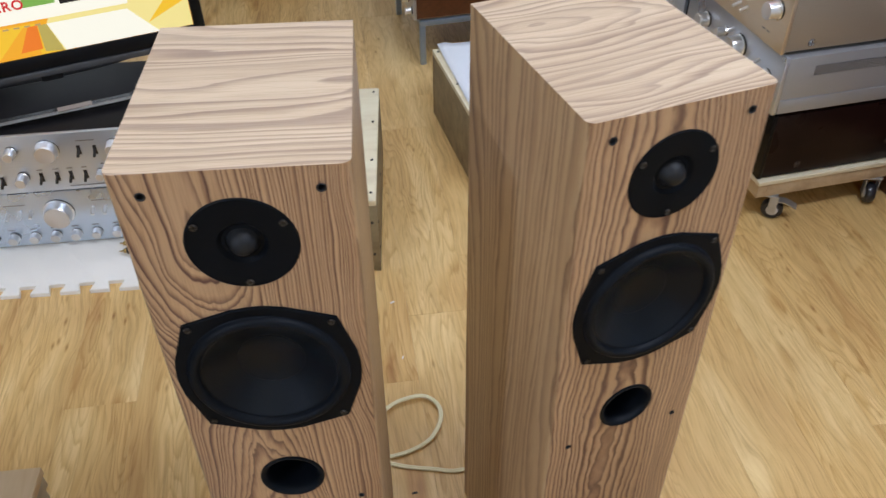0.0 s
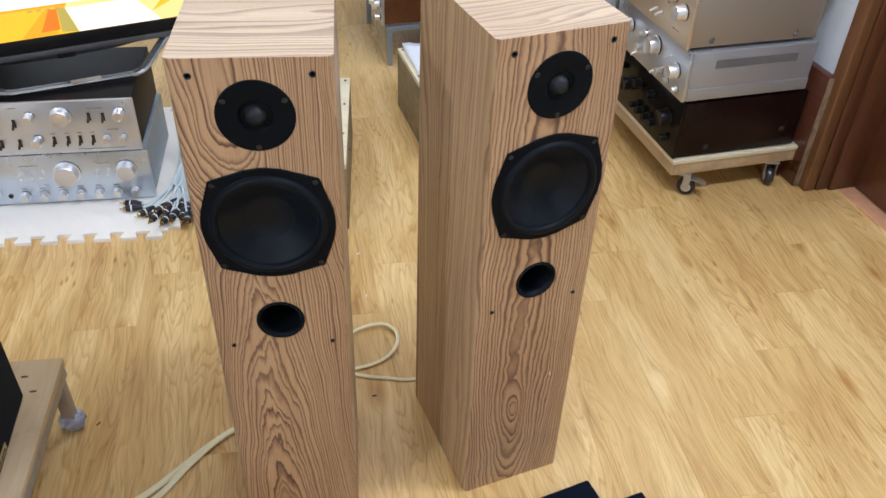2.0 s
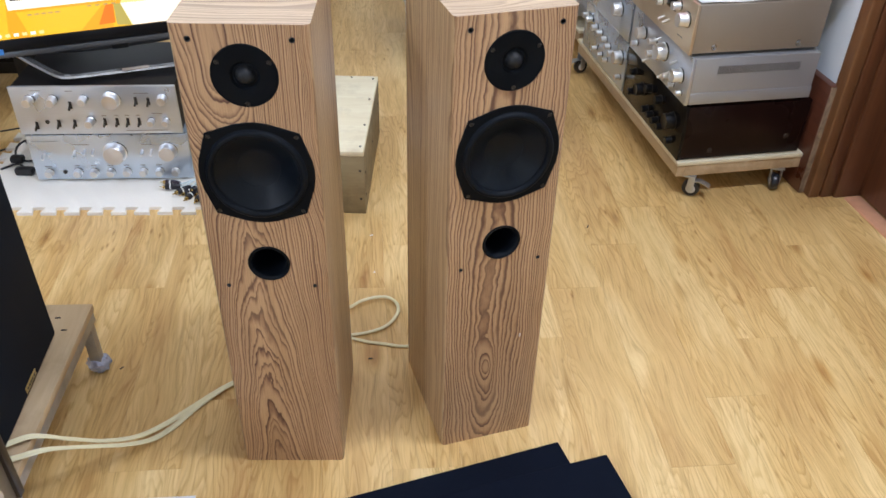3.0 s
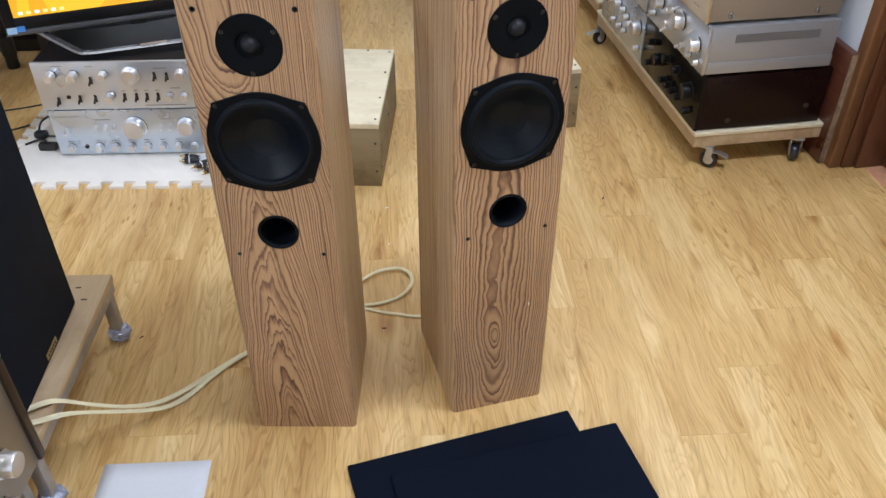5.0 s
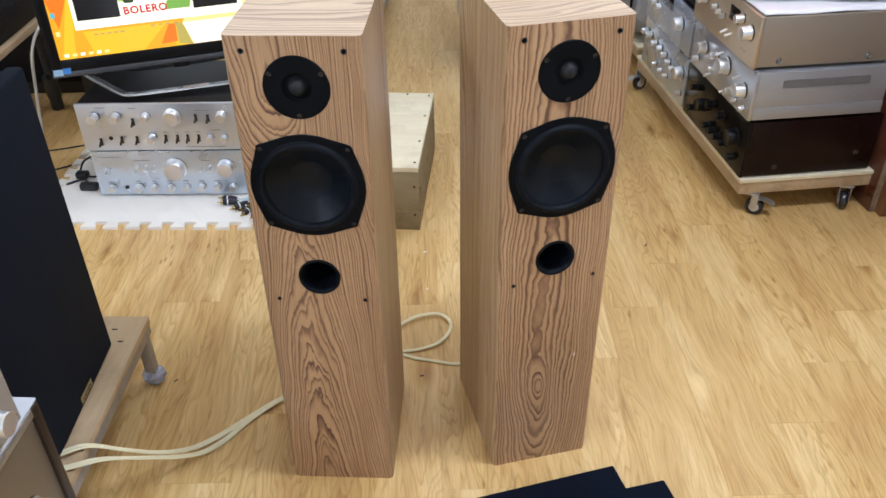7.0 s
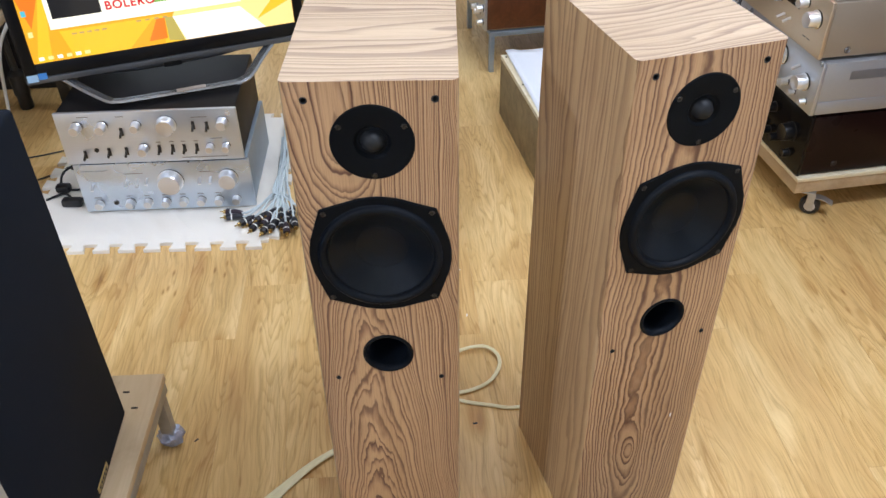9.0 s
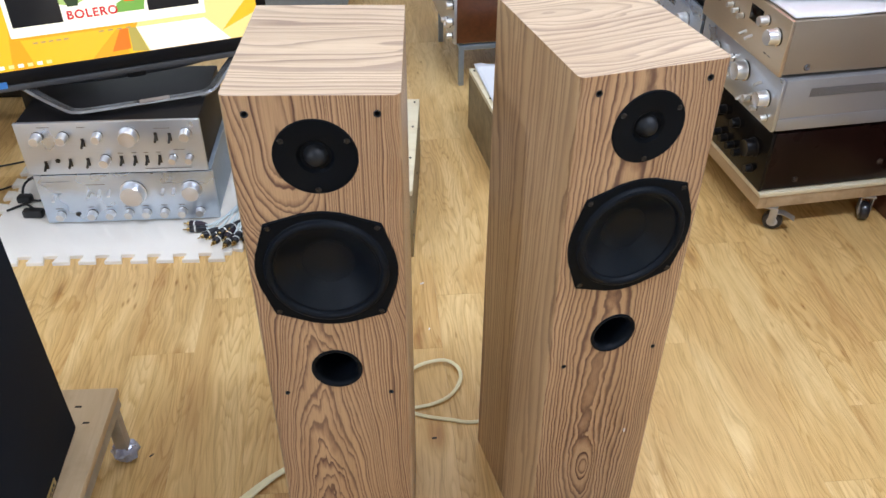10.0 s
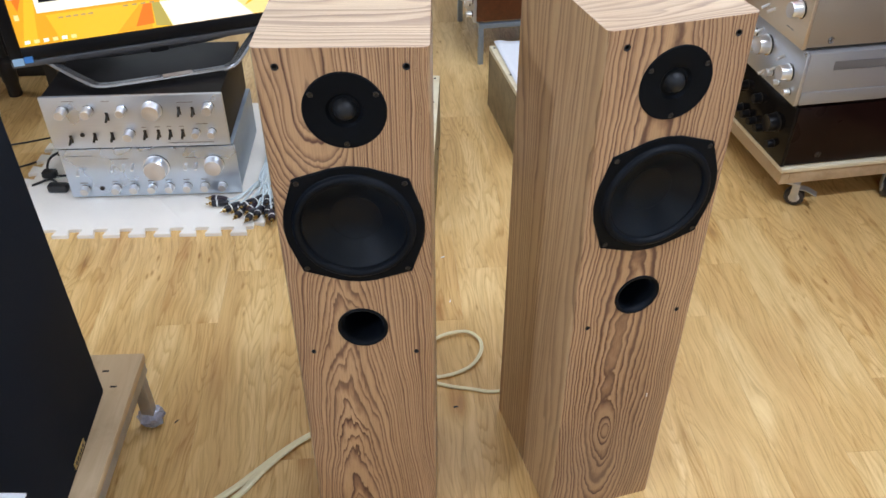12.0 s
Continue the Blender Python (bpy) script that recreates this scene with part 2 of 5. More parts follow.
    t.links.new(math_node(t, "MULTIPLY_ADD", smear, 0.22, 0.27), b.inputs["Roughness"])
    bumped(t, b, streak, 0.10, 0.0005)
    return m


def board_wood(name, light, dark, rough=0.6, scale=(30, 2.2, 30), stains=0.5, coat=0.0):
    m, t, b = graph(name)
    g = noise_tex(t, mapped(t, scale), 1.0, 5, 0.62, 0.7)
    fine = noise_tex(t, mapped(t, tuple(s * 6 for s in scale)), 1.0, 3, 0.6)
    st = noise_tex(t, mapped(t, (1, 1, 1), (2, 5, 1)), 9.0, 4, 0.65)
    col = mixed(t, "MIX", math_node(t, "MULTIPLY", fine, 0.35), ramp(t, g, ((0.3, dark), (0.68, light))), dark)
    col = mixed(t, "MULTIPLY", stains, col, ramp(t, st, ((0.3, (0.62, 0.56, 0.5)), (0.5, (1, 1, 1)))))
    t.links.new(col, b.inputs["Base Color"])
    t.links.new(math_node(t, "MULTIPLY_ADD", st, 0.25, max(rough - 0.12, 0.04)), b.inputs["Roughness"])
    b.inputs["Coat Weight"].default_value, b.inputs["Coat Roughness"].default_value = coat, 0.1
    bumped(t, b, fine, 0.15, 0.0006)
    return m


laminate = plank_wood()
underlay = plain("underlay", (0.12, 0.075, 0.04), 0.8)
wall_paint = plain("wall_paint", (0.77, 0.83, 0.89), 0.75, vary=0.03, grain=180, bump=0.1, dirt=1.2)
ceiling_paint = plain("ceiling_paint", (0.82, 0.82, 0.80), 0.85, vary=0.02, grain=120, bump=0.08)
door_wood = board_wood("door_wood", (0.165, 0.062, 0.026), (0.085, 0.030, 0.014), 0.36, (30, 30, 2.0), 0.35, 0.25)
# frame edge: door wood made paler, a golden highlight painted in
door_edge_lit = board_wood("door_edge_lit", (0.26, 0.118, 0.048), (0.15, 0.066, 0.027), 0.4, (30, 30, 2.0), 0.3)
skirting_wood = board_wood("skirting_wood", (0.13, 0.042, 0.022), (0.07, 0.022, 0.013), 0.30, (25, 2.0, 25), 0.4, 0.4)
raw_edge = board_wood("raw_edge", (0.46, 0.34, 0.22), (0.10, 0.06, 0.04), 0.8, (30, 30, 16), 1.0)
threshold_pink = plain("threshold_pink", (0.66, 0.33, 0.19), 0.5, vary=0.12, grain=40)
black_plastic = plain("black_plastic", (0.012, 0.013, 0.015), 0.42, vary=0.2, grain=90, bump=0.1)
black_satin = plain("black_satin", (0.0030, 0.0042, 0.0062), 0.5, gloss=0.09, vary=0.15, grain=200, bump=0.12)
black_rubber = plain("black_rubber", (0.0032, 0.0050, 0.0080), 0.5, gloss=0.14, vary=0.15, grain=150, bump=0.08)
cone_paper = plain("cone_paper", (0.0022, 0.0046, 0.0084), 0.34, gloss=0.20, vary=0.2, grain=110, bump=0.2)
dome_silk = plain("dome_silk", (0.010, 0.011, 0.013), 0.5, vary=0.1, grain=220, bump=0.15, gloss=0.3)
dark_hole = plain("dark_hole", (0.004, 0.004, 0.004), 0.9, bump=0)
grille_cloth = plain("grille_cloth", (0.006, 0.0085, 0.0165), 0.9, vary=0.2, grain=1400, bump=0.4, gloss=0.06)
speaker_black = plain("speaker_black", (0.008, 0.0115, 0.0185), 0.75, vary=0.12, grain=700, bump=0.3, gloss=0.08)
badge_gold = plain("badge_gold", (0.50, 0.38, 0.16), 0.35, 0.7, vary=0.15)
silver = brushed("brushed_silver", (0.59, 0.625, 0.68), 0.30)
silver_cool = brushed("brushed_cool_silver", (0.58, 0.65, 0.74), 0.28)
champagne = brushed("brushed_champagne", (0.64, 0.53, 0.39), 0.38)
champagne_case = plain("champagne_case", (0.33, 0.280, 0.222), 0.42, 0.35, vary=0.05, grain=260, bump=0.1)
silver_case = plain("silver_case", (0.385, 0.39, 0.40), 0.40, 0.45, vary=0.05, grain=260, bump=0.1)
knob_metal = plain("knob_metal", (0.86, 0.87, 0.88), 0.24, 0.9, vary=0.05, grain=80, bump=0.05)
knob_face = brushed("knob_face", (0.66, 0.63, 0.60), 0.36)
black_knob = plain("black_knob", (0.005, 0.005, 0.006), 0.3, vary=0.2, grain=90, bump=0.05, gloss=0.22)
print_grey = plain("print_grey", (0.22, 0.21, 0.20), 0.6, bump=0)
# receiver front: silver darkened to olive, the stack's shadow is in the colour
shaded_face = brushed("shaded_face", (0.34, 0.30, 0.24), 0.4)
cheek_dark = plain("cheek_dark", (0.03, 0.018, 0.012), 0.35, vary=0.2)
lever_dark = plain("lever_dark", (0.03, 0.025, 0.02), 0.35, 0.4, vary=0.2)
grey_case = plain("grey_case", (0.012, 0.011, 0.012), 0.45, gloss=0.12, vary=0.2, grain=120, bump=0.12)
steel_blue = plain("steel_blue", (0.30, 0.36, 0.42), 0.4, 0.5, vary=0.12, grain=50)
piano_brown = plain("piano_brown", (0.012, 0.0045, 0.004), 0.28, vary=0.35, grain=20, bump=0.02, coat=0.03, gloss=0.14)
piano_front = plain("piano_front", (0.007, 0.006, 0.006), 0.16, vary=0.3, grain=20, bump=0.02, coat=0.03, gloss=0.15)
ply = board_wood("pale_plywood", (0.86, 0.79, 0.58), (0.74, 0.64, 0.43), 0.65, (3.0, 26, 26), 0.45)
# upright panels of the boxes: same plywood, with shade put into a darker colour
ply_shaded = board_wood("shaded_plywood", (0.34, 0.265, 0.145), (0.21, 0.155, 0.08), 0.7, (2.5, 22, 22), 0.75)
pine = board_wood("pine_board", (0.62, 0.47, 0.29), (0.46, 0.32, 0.18), 0.6, (26, 2.5, 26), 0.5)
red_wood = board_wood("red_walnut", (0.155, 0.050, 0.018), (0.085, 0.026, 0.010), 0.35, (3, 30, 30), 0.3, 0.3)
zinc = plain("zinc", (0.50, 0.51, 0.52), 0.34, 0.85, vary=0.15, grain=70)
galvanised = plain("galvanised_angle", (0.40, 0.39, 0.38), 0.42, 0.7, vary=0.25, grain=35)
wheel_grey = plain("wheel_grey", (0.012, 0.012, 0.016), 0.25, vary=0.25, grain=50, coat=0.3)
hub_pale = plain("hub_pale", (0.55, 0.55, 0.56), 0.4, 0.2, vary=0.1)
foam = plain("cream_foam", (0.88, 0.84, 0.76), 0.85, vary=0.05, grain=500, bump=0.35)
cream_pvc = plain("cream_pvc", (0.87, 0.80, 0.53), 0.42, vary=0.07, grain=70, bump=0.1)
pale_cord = plain("pale_cord", (0.60, 0.68, 0.70), 0.4, vary=0.1, grain=60, bump=0.1)
white_cord = plain("white_cord", (0.74, 0.74, 0.70), 0.45, vary=0.06)
white_paper = plain("white_paper", (0.80, 0.83, 0.88), 0.8, vary=0.03, grain=90, bump=0.15)
white_foamboard = plain("white_foamboard", (0.84, 0.85, 0.86), 0.6, vary=0.03, grain=90, bump=0.1)
sign_red = plain("sign_red", (0.72, 0.045, 0.022), 0.4, vary=0.06, grain=20, bump=0.02)
sign_white = plain("sign_white", (0.85, 0.80, 0.76), 0.5, vary=0.03, bump=0)
gold_plate = plain("gold_plate", (0.52, 0.36, 0.14), 0.22, 0.95, vary=0.06)
plug_black = plain("plug_black", (0.008, 0.008, 0.014), 0.3, vary=0.2)
plug_red = plain("plug_red", (0.016, 0.006, 0.016), 0.35, vary=0.2)
chrome = plain("stand_chrome", (0.30, 0.31, 0.33), 0.22, 0.9, vary=0.06, grain=30, bump=0.02)
tv_black = plain("tv_black", (0.005, 0.0055, 0.007), 0.3, vary=0.2, grain=40, bump=0.03, gloss=0.22)
tv_grey = plain("tv_grey", (0.10, 0.105, 0.115), 0.3, 0.5, vary=0.1)
ceiling_panel_white = plain("lamp_housing", (0.8, 0.8, 0.8), 0.5)
lamp_glow = glowing("lamp_glow", (1.0, 0.97, 0.93), 4.0)


def clear_film():
    m, t, b = graph("clear_film")
    b.inputs["Base Color"].default_value = (0.92, 0.95, 1.0, 1)
    b.inputs["Roughness"].default_value, b.inputs["IOR"].default_value = 0.08, 1.3
    b.inputs["Transmission Weight"].default_value = 0.0
    b.inputs["Alpha"].default_value = 0.22
    bumped(t, b, noise_tex(t, mapped(t, (1, 1, 1)), 28.0, 3, 0.6, 1.5), 0.8, 0.006)
    return m


film_clear = clear_film()

# ---- building helpers ----


def thing(name, m, label="", category="", group="", kind=""):
    ob = new(name)
    ob.empty_display_size = 0.05
    ob.matrix_world = m
    return tagged(ob, label, category, group, kind)


def to_mesh(bm, name, material, smooth=35):
    me = bpy.data.meshes.new(name)
    bmesh.ops.recalc_face_normals(bm, faces=bm.faces[:])
    if smooth:
        for f in bm.faces:
            f.smooth = True
        for e in bm.edges:
            if len(e.link_faces) == 2 and e.calc_face_angle(0) > radians(smooth):
                e.smooth = False
    bm.to_mesh(me)
    bm.free()
    for mt in material if isinstance(material, (list, tuple)) else (material,):
        me.materials.append(mt)
    return me


def part(name, bm, material, parent, label="", m=None):
    """Links a bmesh, or a mesh that is shared, as one object under a thing."""
    me = bm if isinstance(bm, bpy.types.Mesh) else to_mesh(bm, name, material)
    ob = new(name, me)
    ob.parent = parent
    if m is not None:
        ob.matrix_basis = m
    if label:
        ob["label"] = label
    return ob


def solo(name, bm, material, m, label, category, kind="", group=""):
    me = bm if isinstance(bm, bpy.types.Mesh) else to_mesh(bm, name, material)
    ob = new(name, me)
    ob.matrix_world = m
    return tagged(ob, label, category, group, kind)


def box(x0, x1, y0, y1, z0, z1, bevel=0.0, seg=2, bm=None):
    own = bmesh.new()
    r = bmesh.ops.create_cube(own, size=1.0)
    for vtx in r["verts"]:
        vtx.co = Vector(((x0 + x1) / 2 + vtx.co.x * (x1 - x0), (y0 + y1) / 2 + vtx.co.y * (y1 - y0), (z0 + z1) / 2 + vtx.co.z * (z1 - z0)))
    if bevel:
        bmesh.ops.bevel(own, geom=own.edges[:], offset=bevel, segments=seg, profile=0.5, affect="EDGES")
    return join(bm, own)


def join(bm, own):
    if bm is None:
        return own
    me = bpy.data.meshes.new("tmp")
    own.to_mesh(me)
    own.free()
    bm.from_mesh(me)
    bpy.data.meshes.remove(me)
    return bm


def lathe(profile, seg=48, axis="z", bm=None, caps=True):
    """Turns (radius, height) pairs round an axis; closed at the ends where the radius is 0."""
    own = bmesh.new()
    rings = []
    for r, h in profile:
        if r < 1e-6:
            rings.append([own.verts.new((0, 0, h))])
        else:
            rings.append([own.verts.new((r * math.cos(2 * math.pi * k / seg), r * math.sin(2 * math.pi * k / seg), h)) for k in range(seg)])
    for a, bb in zip(rings, rings[1:]):
        for k in range(seg):
            n = (k + 1) % seg
            if len(a) == 1 and len(bb) > 1:
                own.faces.new((a[0], bb[n], bb[k]))
            elif len(bb) == 1 and len(a) > 1:
                own.faces.new((a[k], a[n], bb[0]))
            elif len(a) > 1:
                own.faces.new((a[k], a[n], bb[n], bb[k]))
    turn = {"z": Matrix(), "-y": pose(0, 0, 0, 90, 0, 0), "x": pose(0, 0, 0, 0, 90, 0), "-x": pose(0, 0, 0, 0, -90, 0)}[axis]
    own.transform(turn)
    return join(bm, own)


def rod(p, q, r, seg=12, bm=None):
    own = bmesh.new()
    p, q = Vector(p), Vector(q)
    bmesh.ops.create_cone(own, cap_ends=True, segments=seg, radius1=r, radius2=r, depth=(q - p).length)
    own.transform(Matrix.Translation((p + q) / 2) @ (q - p).to_track_quat("Z", "Y").to_matrix().to_4x4())
    return join(bm, own)


def spline(points, steps=8):
    """A smooth line through the points."""
    pts = [Vector(p) for p in points]
    pts = [pts[0] * 2 - pts[1], *pts, pts[-1] * 2 - pts[-2]]
    out = []
    for a, b, c, d in zip(pts, pts[1:], pts[2:], pts[3:]):
        for k in range(steps):
            s = k / steps
            out.append(0.5 * (2 * b + (c - a) * s + (2 * a - 5 * b + 4 * c - d) * s**2 + (3 * b - 3 * c + d - a) * s**3))
    return out + [pts[-2]]


def sweep(points, section, steps=8, up=(0, 0, 1), bm=None, closed=True):
    """Draws a section (pairs across, up) along a smooth line."""
    line = spline(points, steps) if steps else [Vector(p) for p in points]
    own = bmesh.new()
    rings = []
    for k, p in enumerate(line):
        d = (line[min(k + 1, len(line) - 1)] - line[max(k - 1, 0)]).normalized()
        side = d.cross(Vector(up))
        side = side.normalized() if side.length > 1e-4 else Vector((1, 0, 0))
        over = side.cross(d)
        rings.append([own.verts.new(p + side * a + over * b) for a, b in section])
    n = len(section)
    for a, b in zip(rings, rings[1:]):
        for k in range(n):
            own.faces.new((a[k], a[(k + 1) % n], b[(k + 1) % n], b[k]))
    own.faces.new(rings[0][::-1])
    own.faces.new(rings[-1])
    return join(bm, own)


def circle(r, n=8):
    return [(r * math.cos(2 * math.pi * k / n), r * math.sin(2 * math.pi * k / n)) for k in range(n)]


def slab(outline, z0, z1, bevel=0.0, bm=None):
    """An outline in x and y, made thick from z0 to z1."""
    own = bmesh.new()
    f = own.faces.new([own.verts.new((x, y, z0)) for x, y in outline])
    r = bmesh.ops.extrude_face_region(own, geom=[f])
    for g in r["geom"]:
        if isinstance(g, bmesh.types.BMVert):
            g.co.z = z1
    if bevel:
        top = [e for e in own.edges if all(abs(vt.co.z - z1) < 1e-6 for vt in e.verts)]
        bmesh.ops.bevel(own, geom=top, offset=bevel, segments=2, profile=0.5, affect="EDGES")
    return join(bm, own)

# ---- the room ----
floor = solo("floor", box(-4.4, 0.60, -3.75, 3.6, -0.05, -0.012), underlay, ROOM, "pale oak-look laminate floor of long planks with brown streaks", "floor", "structure")
wall = bmesh.new()
box(0.39, 0.56, -0.045, 3.5, 0, CEIL, bm=wall)
box(0.39, 0.56, -0.99, -0.045, 2.1, CEIL, bm=wall)
box(0.39, 0.56, -3.7, -0.99, 0, CEIL, bm=wall)
solo("wall_east", wall, wall_paint, ROOM, "pale blue-white painted wall with a door opening", "wall", "structure")
wall = bmesh.new()
box(-4.3, -2.8, 3.4, 3.5, 0, CEIL, bm=wall)
box(-1.3, 0.39, 3.4, 3.5, 0, CEIL, bm=wall)
box(-2.8, -1.3, 3.4, 3.5, 0, 0.9, bm=wall)
box(-2.8, -1.3, 3.4, 3.5, 2.2, CEIL, bm=wall)
solo("wall_north", wall, wall_paint, ROOM, "pale painted far wall with a window opening", "wall", "structure")
solo("wall_west", box(-4.3, -4.2, -3.6, 3.4, 0, CEIL), wall_paint, ROOM, "pale painted side wall", "wall", "structure")
wall = bmesh.new()
box(-4.3, -2.4, -3.7, -3.6, 0, CEIL, bm=wall)
box(-0.6, 0.39, -3.7, -3.6, 0, CEIL, bm=wall)
box(-2.4, -0.6, -3.7, -3.6, 0, 0.85, bm=wall)
box(-2.4, -0.6, -3.7, -3.6, 2.15, CEIL, bm=wall)
solo("wall_south", wall, wall_paint, ROOM, "pale painted wall with a window opening", "wall", "structure")
solo("ceiling", box(-4.3, 0.56, -3.7, 3.5, CEIL, CEIL + 0.05), ceiling_paint, ROOM, "plain white ceiling", "ceiling", "structure")
window = thing("window_1", ROOM, "white framed window with daylight behind it", "window", kind="structure")
for x0, x1, z0, z1 in ((-2.4, -2.34, 0.85, 2.15), (-0.66, -0.6, 0.85, 2.15), (-2.34, -0.66, 0.85, 0.91), (-2.34, -0.66, 2.09, 2.15), (-1.53, -1.47, 0.91, 2.09)):
    part("window_frame", box(x0, x1, -3.69, -3.63, z0, z1, 0.004), white_foamboard, window)
window = thing("window_2", ROOM, "white framed window with cool daylight behind it", "window", kind="structure")
for x0, x1, z0, z1 in ((-2.8, -2.74, 0.9, 2.2), (-1.36, -1.3, 0.9, 2.2), (-2.74, -1.36, 0.9, 0.96), (-2.74, -1.36, 2.14, 2.2), (-2.08, -2.02, 0.96, 2.14)):
    part("window_frame", box(x0, x1, 3.43, 3.49, z0, z1, 0.004), white_foamboard, window)
for lu, lv, watts, long, wide in LAMPS:
    lamp = thing("ceiling_light", ROOM @ pose(lu, lv, CEIL), "long white ceiling light panel" if long > wide else "small square white ceiling light", "ceiling light", "ceiling lights")
    a, c = long / 2, wide / 2
    hs = bmesh.new()
    box(-a - 0.02, a + 0.02, -c - 0.02, -c, -0.06, 0, bm=hs)
    box(-a - 0.02, a + 0.02, c, c + 0.02, -0.06, 0, bm=hs)
    box(-a - 0.02, -a, -c, c, -0.06, 0, bm=hs)
    box(a, a + 0.02, -c, c, -0.06, 0, bm=hs)
    part("housing", hs, ceiling_panel_white, lamp)
    part("diffuser", box(-a + 0.001, a - 0.001, -c + 0.001, c - 0.001, -0.055, -0.02), lamp_glow, lamp)

door = thing("door_1", ROOM, "closed reddish-brown wooden door in a moulded frame", "door", kind="structure")
part("door_leaf", box(0.545, 0.585, -0.93, -0.105, 0.008, 2.04, 0.003), door_wood, door)
for z0, z1 in ((0.16, 0.85), (1.0, 1.9)):
    part("door_panel", box(0.537, 0.546, -0.80, -0.23, z0, z1, 0.004), door_wood, door)
part("jamb", box(0.462, 0.60, -0.105, -0.045, 0, 2.1, 0.003), door_wood, door)
part("jamb", box(0.462, 0.60, -0.99, -0.93, 0, 2.1, 0.003), door_wood, door)
part("head_jamb", box(0.462, 0.60, -0.93, -0.105, 2.04, 2.1, 0.003), door_wood, door)
part("architrave", box(0.419, 0.462, -0.097, -0.045, 0, 2.1, 0.006), door_wood, door)
part("edge_moulding", box(0.382, 0.419, -0.093, -0.047, 0, 2.1, 0.006, 3), door_edge_lit, door, "edge of the frame with a golden highlight in its colour")
part("architrave", box(0.382, 0.462, -1.05, -0.99, 0, 2.1, 0.006), door_wood, door)
part("handle_plate", box(0.537, 0.545, -0.88, -0.85, 0.92, 1.10, 0.003), zinc, door)
part("door_handle", rod((0.50, -0.865, 1.03), (0.545, -0.865, 1.03), 0.009, bm=rod((0.50, -0.865, 1.03), (0.50, -0.75, 1.03), 0.009)), zinc, door)
solo("threshold", box(0.492, 0.545, -0.925, -0.11, -0.012, 0.006, 0.002), threshold_pink, ROOM, "narrow pinkish-orange threshold strip under the door", "threshold", "structure")
skirt = thing("baseboard", ROOM, "tall glossy red-brown skirting board with a raw sawn end", "skirting board", kind="structure")
part("board", box(0.364, 0.388, -0.060, 2.9, 0.002, 0.36, 0.002), skirting_wood, skirt)
part("sawn_end", box(0.3655, 0.3868, -0.0625, -0.0603, 0.004, 0.357), raw_edge, skirt, "raw pale sawn end of the board")

# ---- the two floorstanding loudspeakers ----
SW, SD, SH = 0.2, 0.267, 0.928


def ring_loop(bm, cx, cz, pts):
    vs = [bm.verts.new((cx + a, 0, cz + b)) for a, b in pts]
    return vs, [bm.edges.new((vs[k], vs[(k + 1) % len(vs)])) for k in range(len(vs))]


HOLES = [(-0.0735, 0.9055, 0.0042), (0.0735, 0.9055, 0.0042), (-0.074, 0.4615, 0.0034), (0.074, 0.4615, 0.0034)]


def cabinet_mesh(name, front, side, top):
    """A hollow cabinet with rounded front uprights, and a baffle with real holes."""
    bm = bmesh.new()
    hx, rad = SW / 2, 0.009
    arc = [(math.pi + math.pi / 2 * k / 6) for k in range(7)]
    outline = [(-hx, SD), *[(-hx + rad + rad * math.cos(a), rad + rad * math.sin(a)) for a in arc]]
    outline += [(-x, y) for x, y in outline[::-1]]
    low = [bm.verts.new((x, y, 0)) for x, y in outline]
    high = [bm.verts.new((x, y, SH)) for x, y in outline]
    n = len(outline)
    skip = 7                                   # the flat front between the two rounded uprights
    for k in range(n):
        if k == skip:
            continue
        f = bm.faces.new((low[k], low[(k + 1) % n], high[(k + 1) % n], high[k]))
        f.material_index = 1
        if 4 <= k <= 10:
            f.material_index = 0
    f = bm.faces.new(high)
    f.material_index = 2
    bm.faces.new(low[::-1]).material_index = 1
    edges = []
    for p, q in ((low[7], low[8]), (low[8], high[8]), (high[8], high[7]), (high[7], low[7])):
        e = bm.edges.get((p, q)) or bm.edges.new((p, q))
        edges.append(e)
    loops = [(0.0, 0.850, circle(0.0497, 48)), (0.0, 0.685, circle(0.083, 56)), (0.0, 0.509, circle(0.0345, 40))]
    loops += [(x, z, circle(r, 16)) for x, z, r in HOLES]
    rings = []
    for cx, cz, pts in loops:
        vs, es = ring_loop(bm, cx, cz, pts)
        edges += es
        rings.append(vs)
    made = bmesh.ops.triangle_fill(bm, use_beauty=True, use_dissolve=False, edges=edges, normal=(0, -1, 0))
    for g in made["geom"]:
        if isinstance(g, bmesh.types.BMFace):
            g.material_index = 0
    for vs in rings:                           # the thickness of the baffle
        back = [bm.verts.new(vt.co + Vector((0, 0.018, 0))) for vt in vs]
        for k in range(len(vs)):
            bm.faces.new((vs[k], vs[(k + 1) % len(vs)], back[(k + 1) % len(vs)], back[k])).material_index = 0
    me = bpy.data.meshes.new(name)
    bmesh.ops.recalc_face_normals(bm, faces=bm.faces[:])
    for f in bm.faces:
        f.smooth = True
    for e in bm.edges:
        if len(e.link_faces) == 2 and e.calc_face_angle(0) > radians(30):
            e.smooth = False
    bm.to_mesh(me)
    bm.free()
    for mt in (front, side, top):
        me.materials.append(mt)
    return me


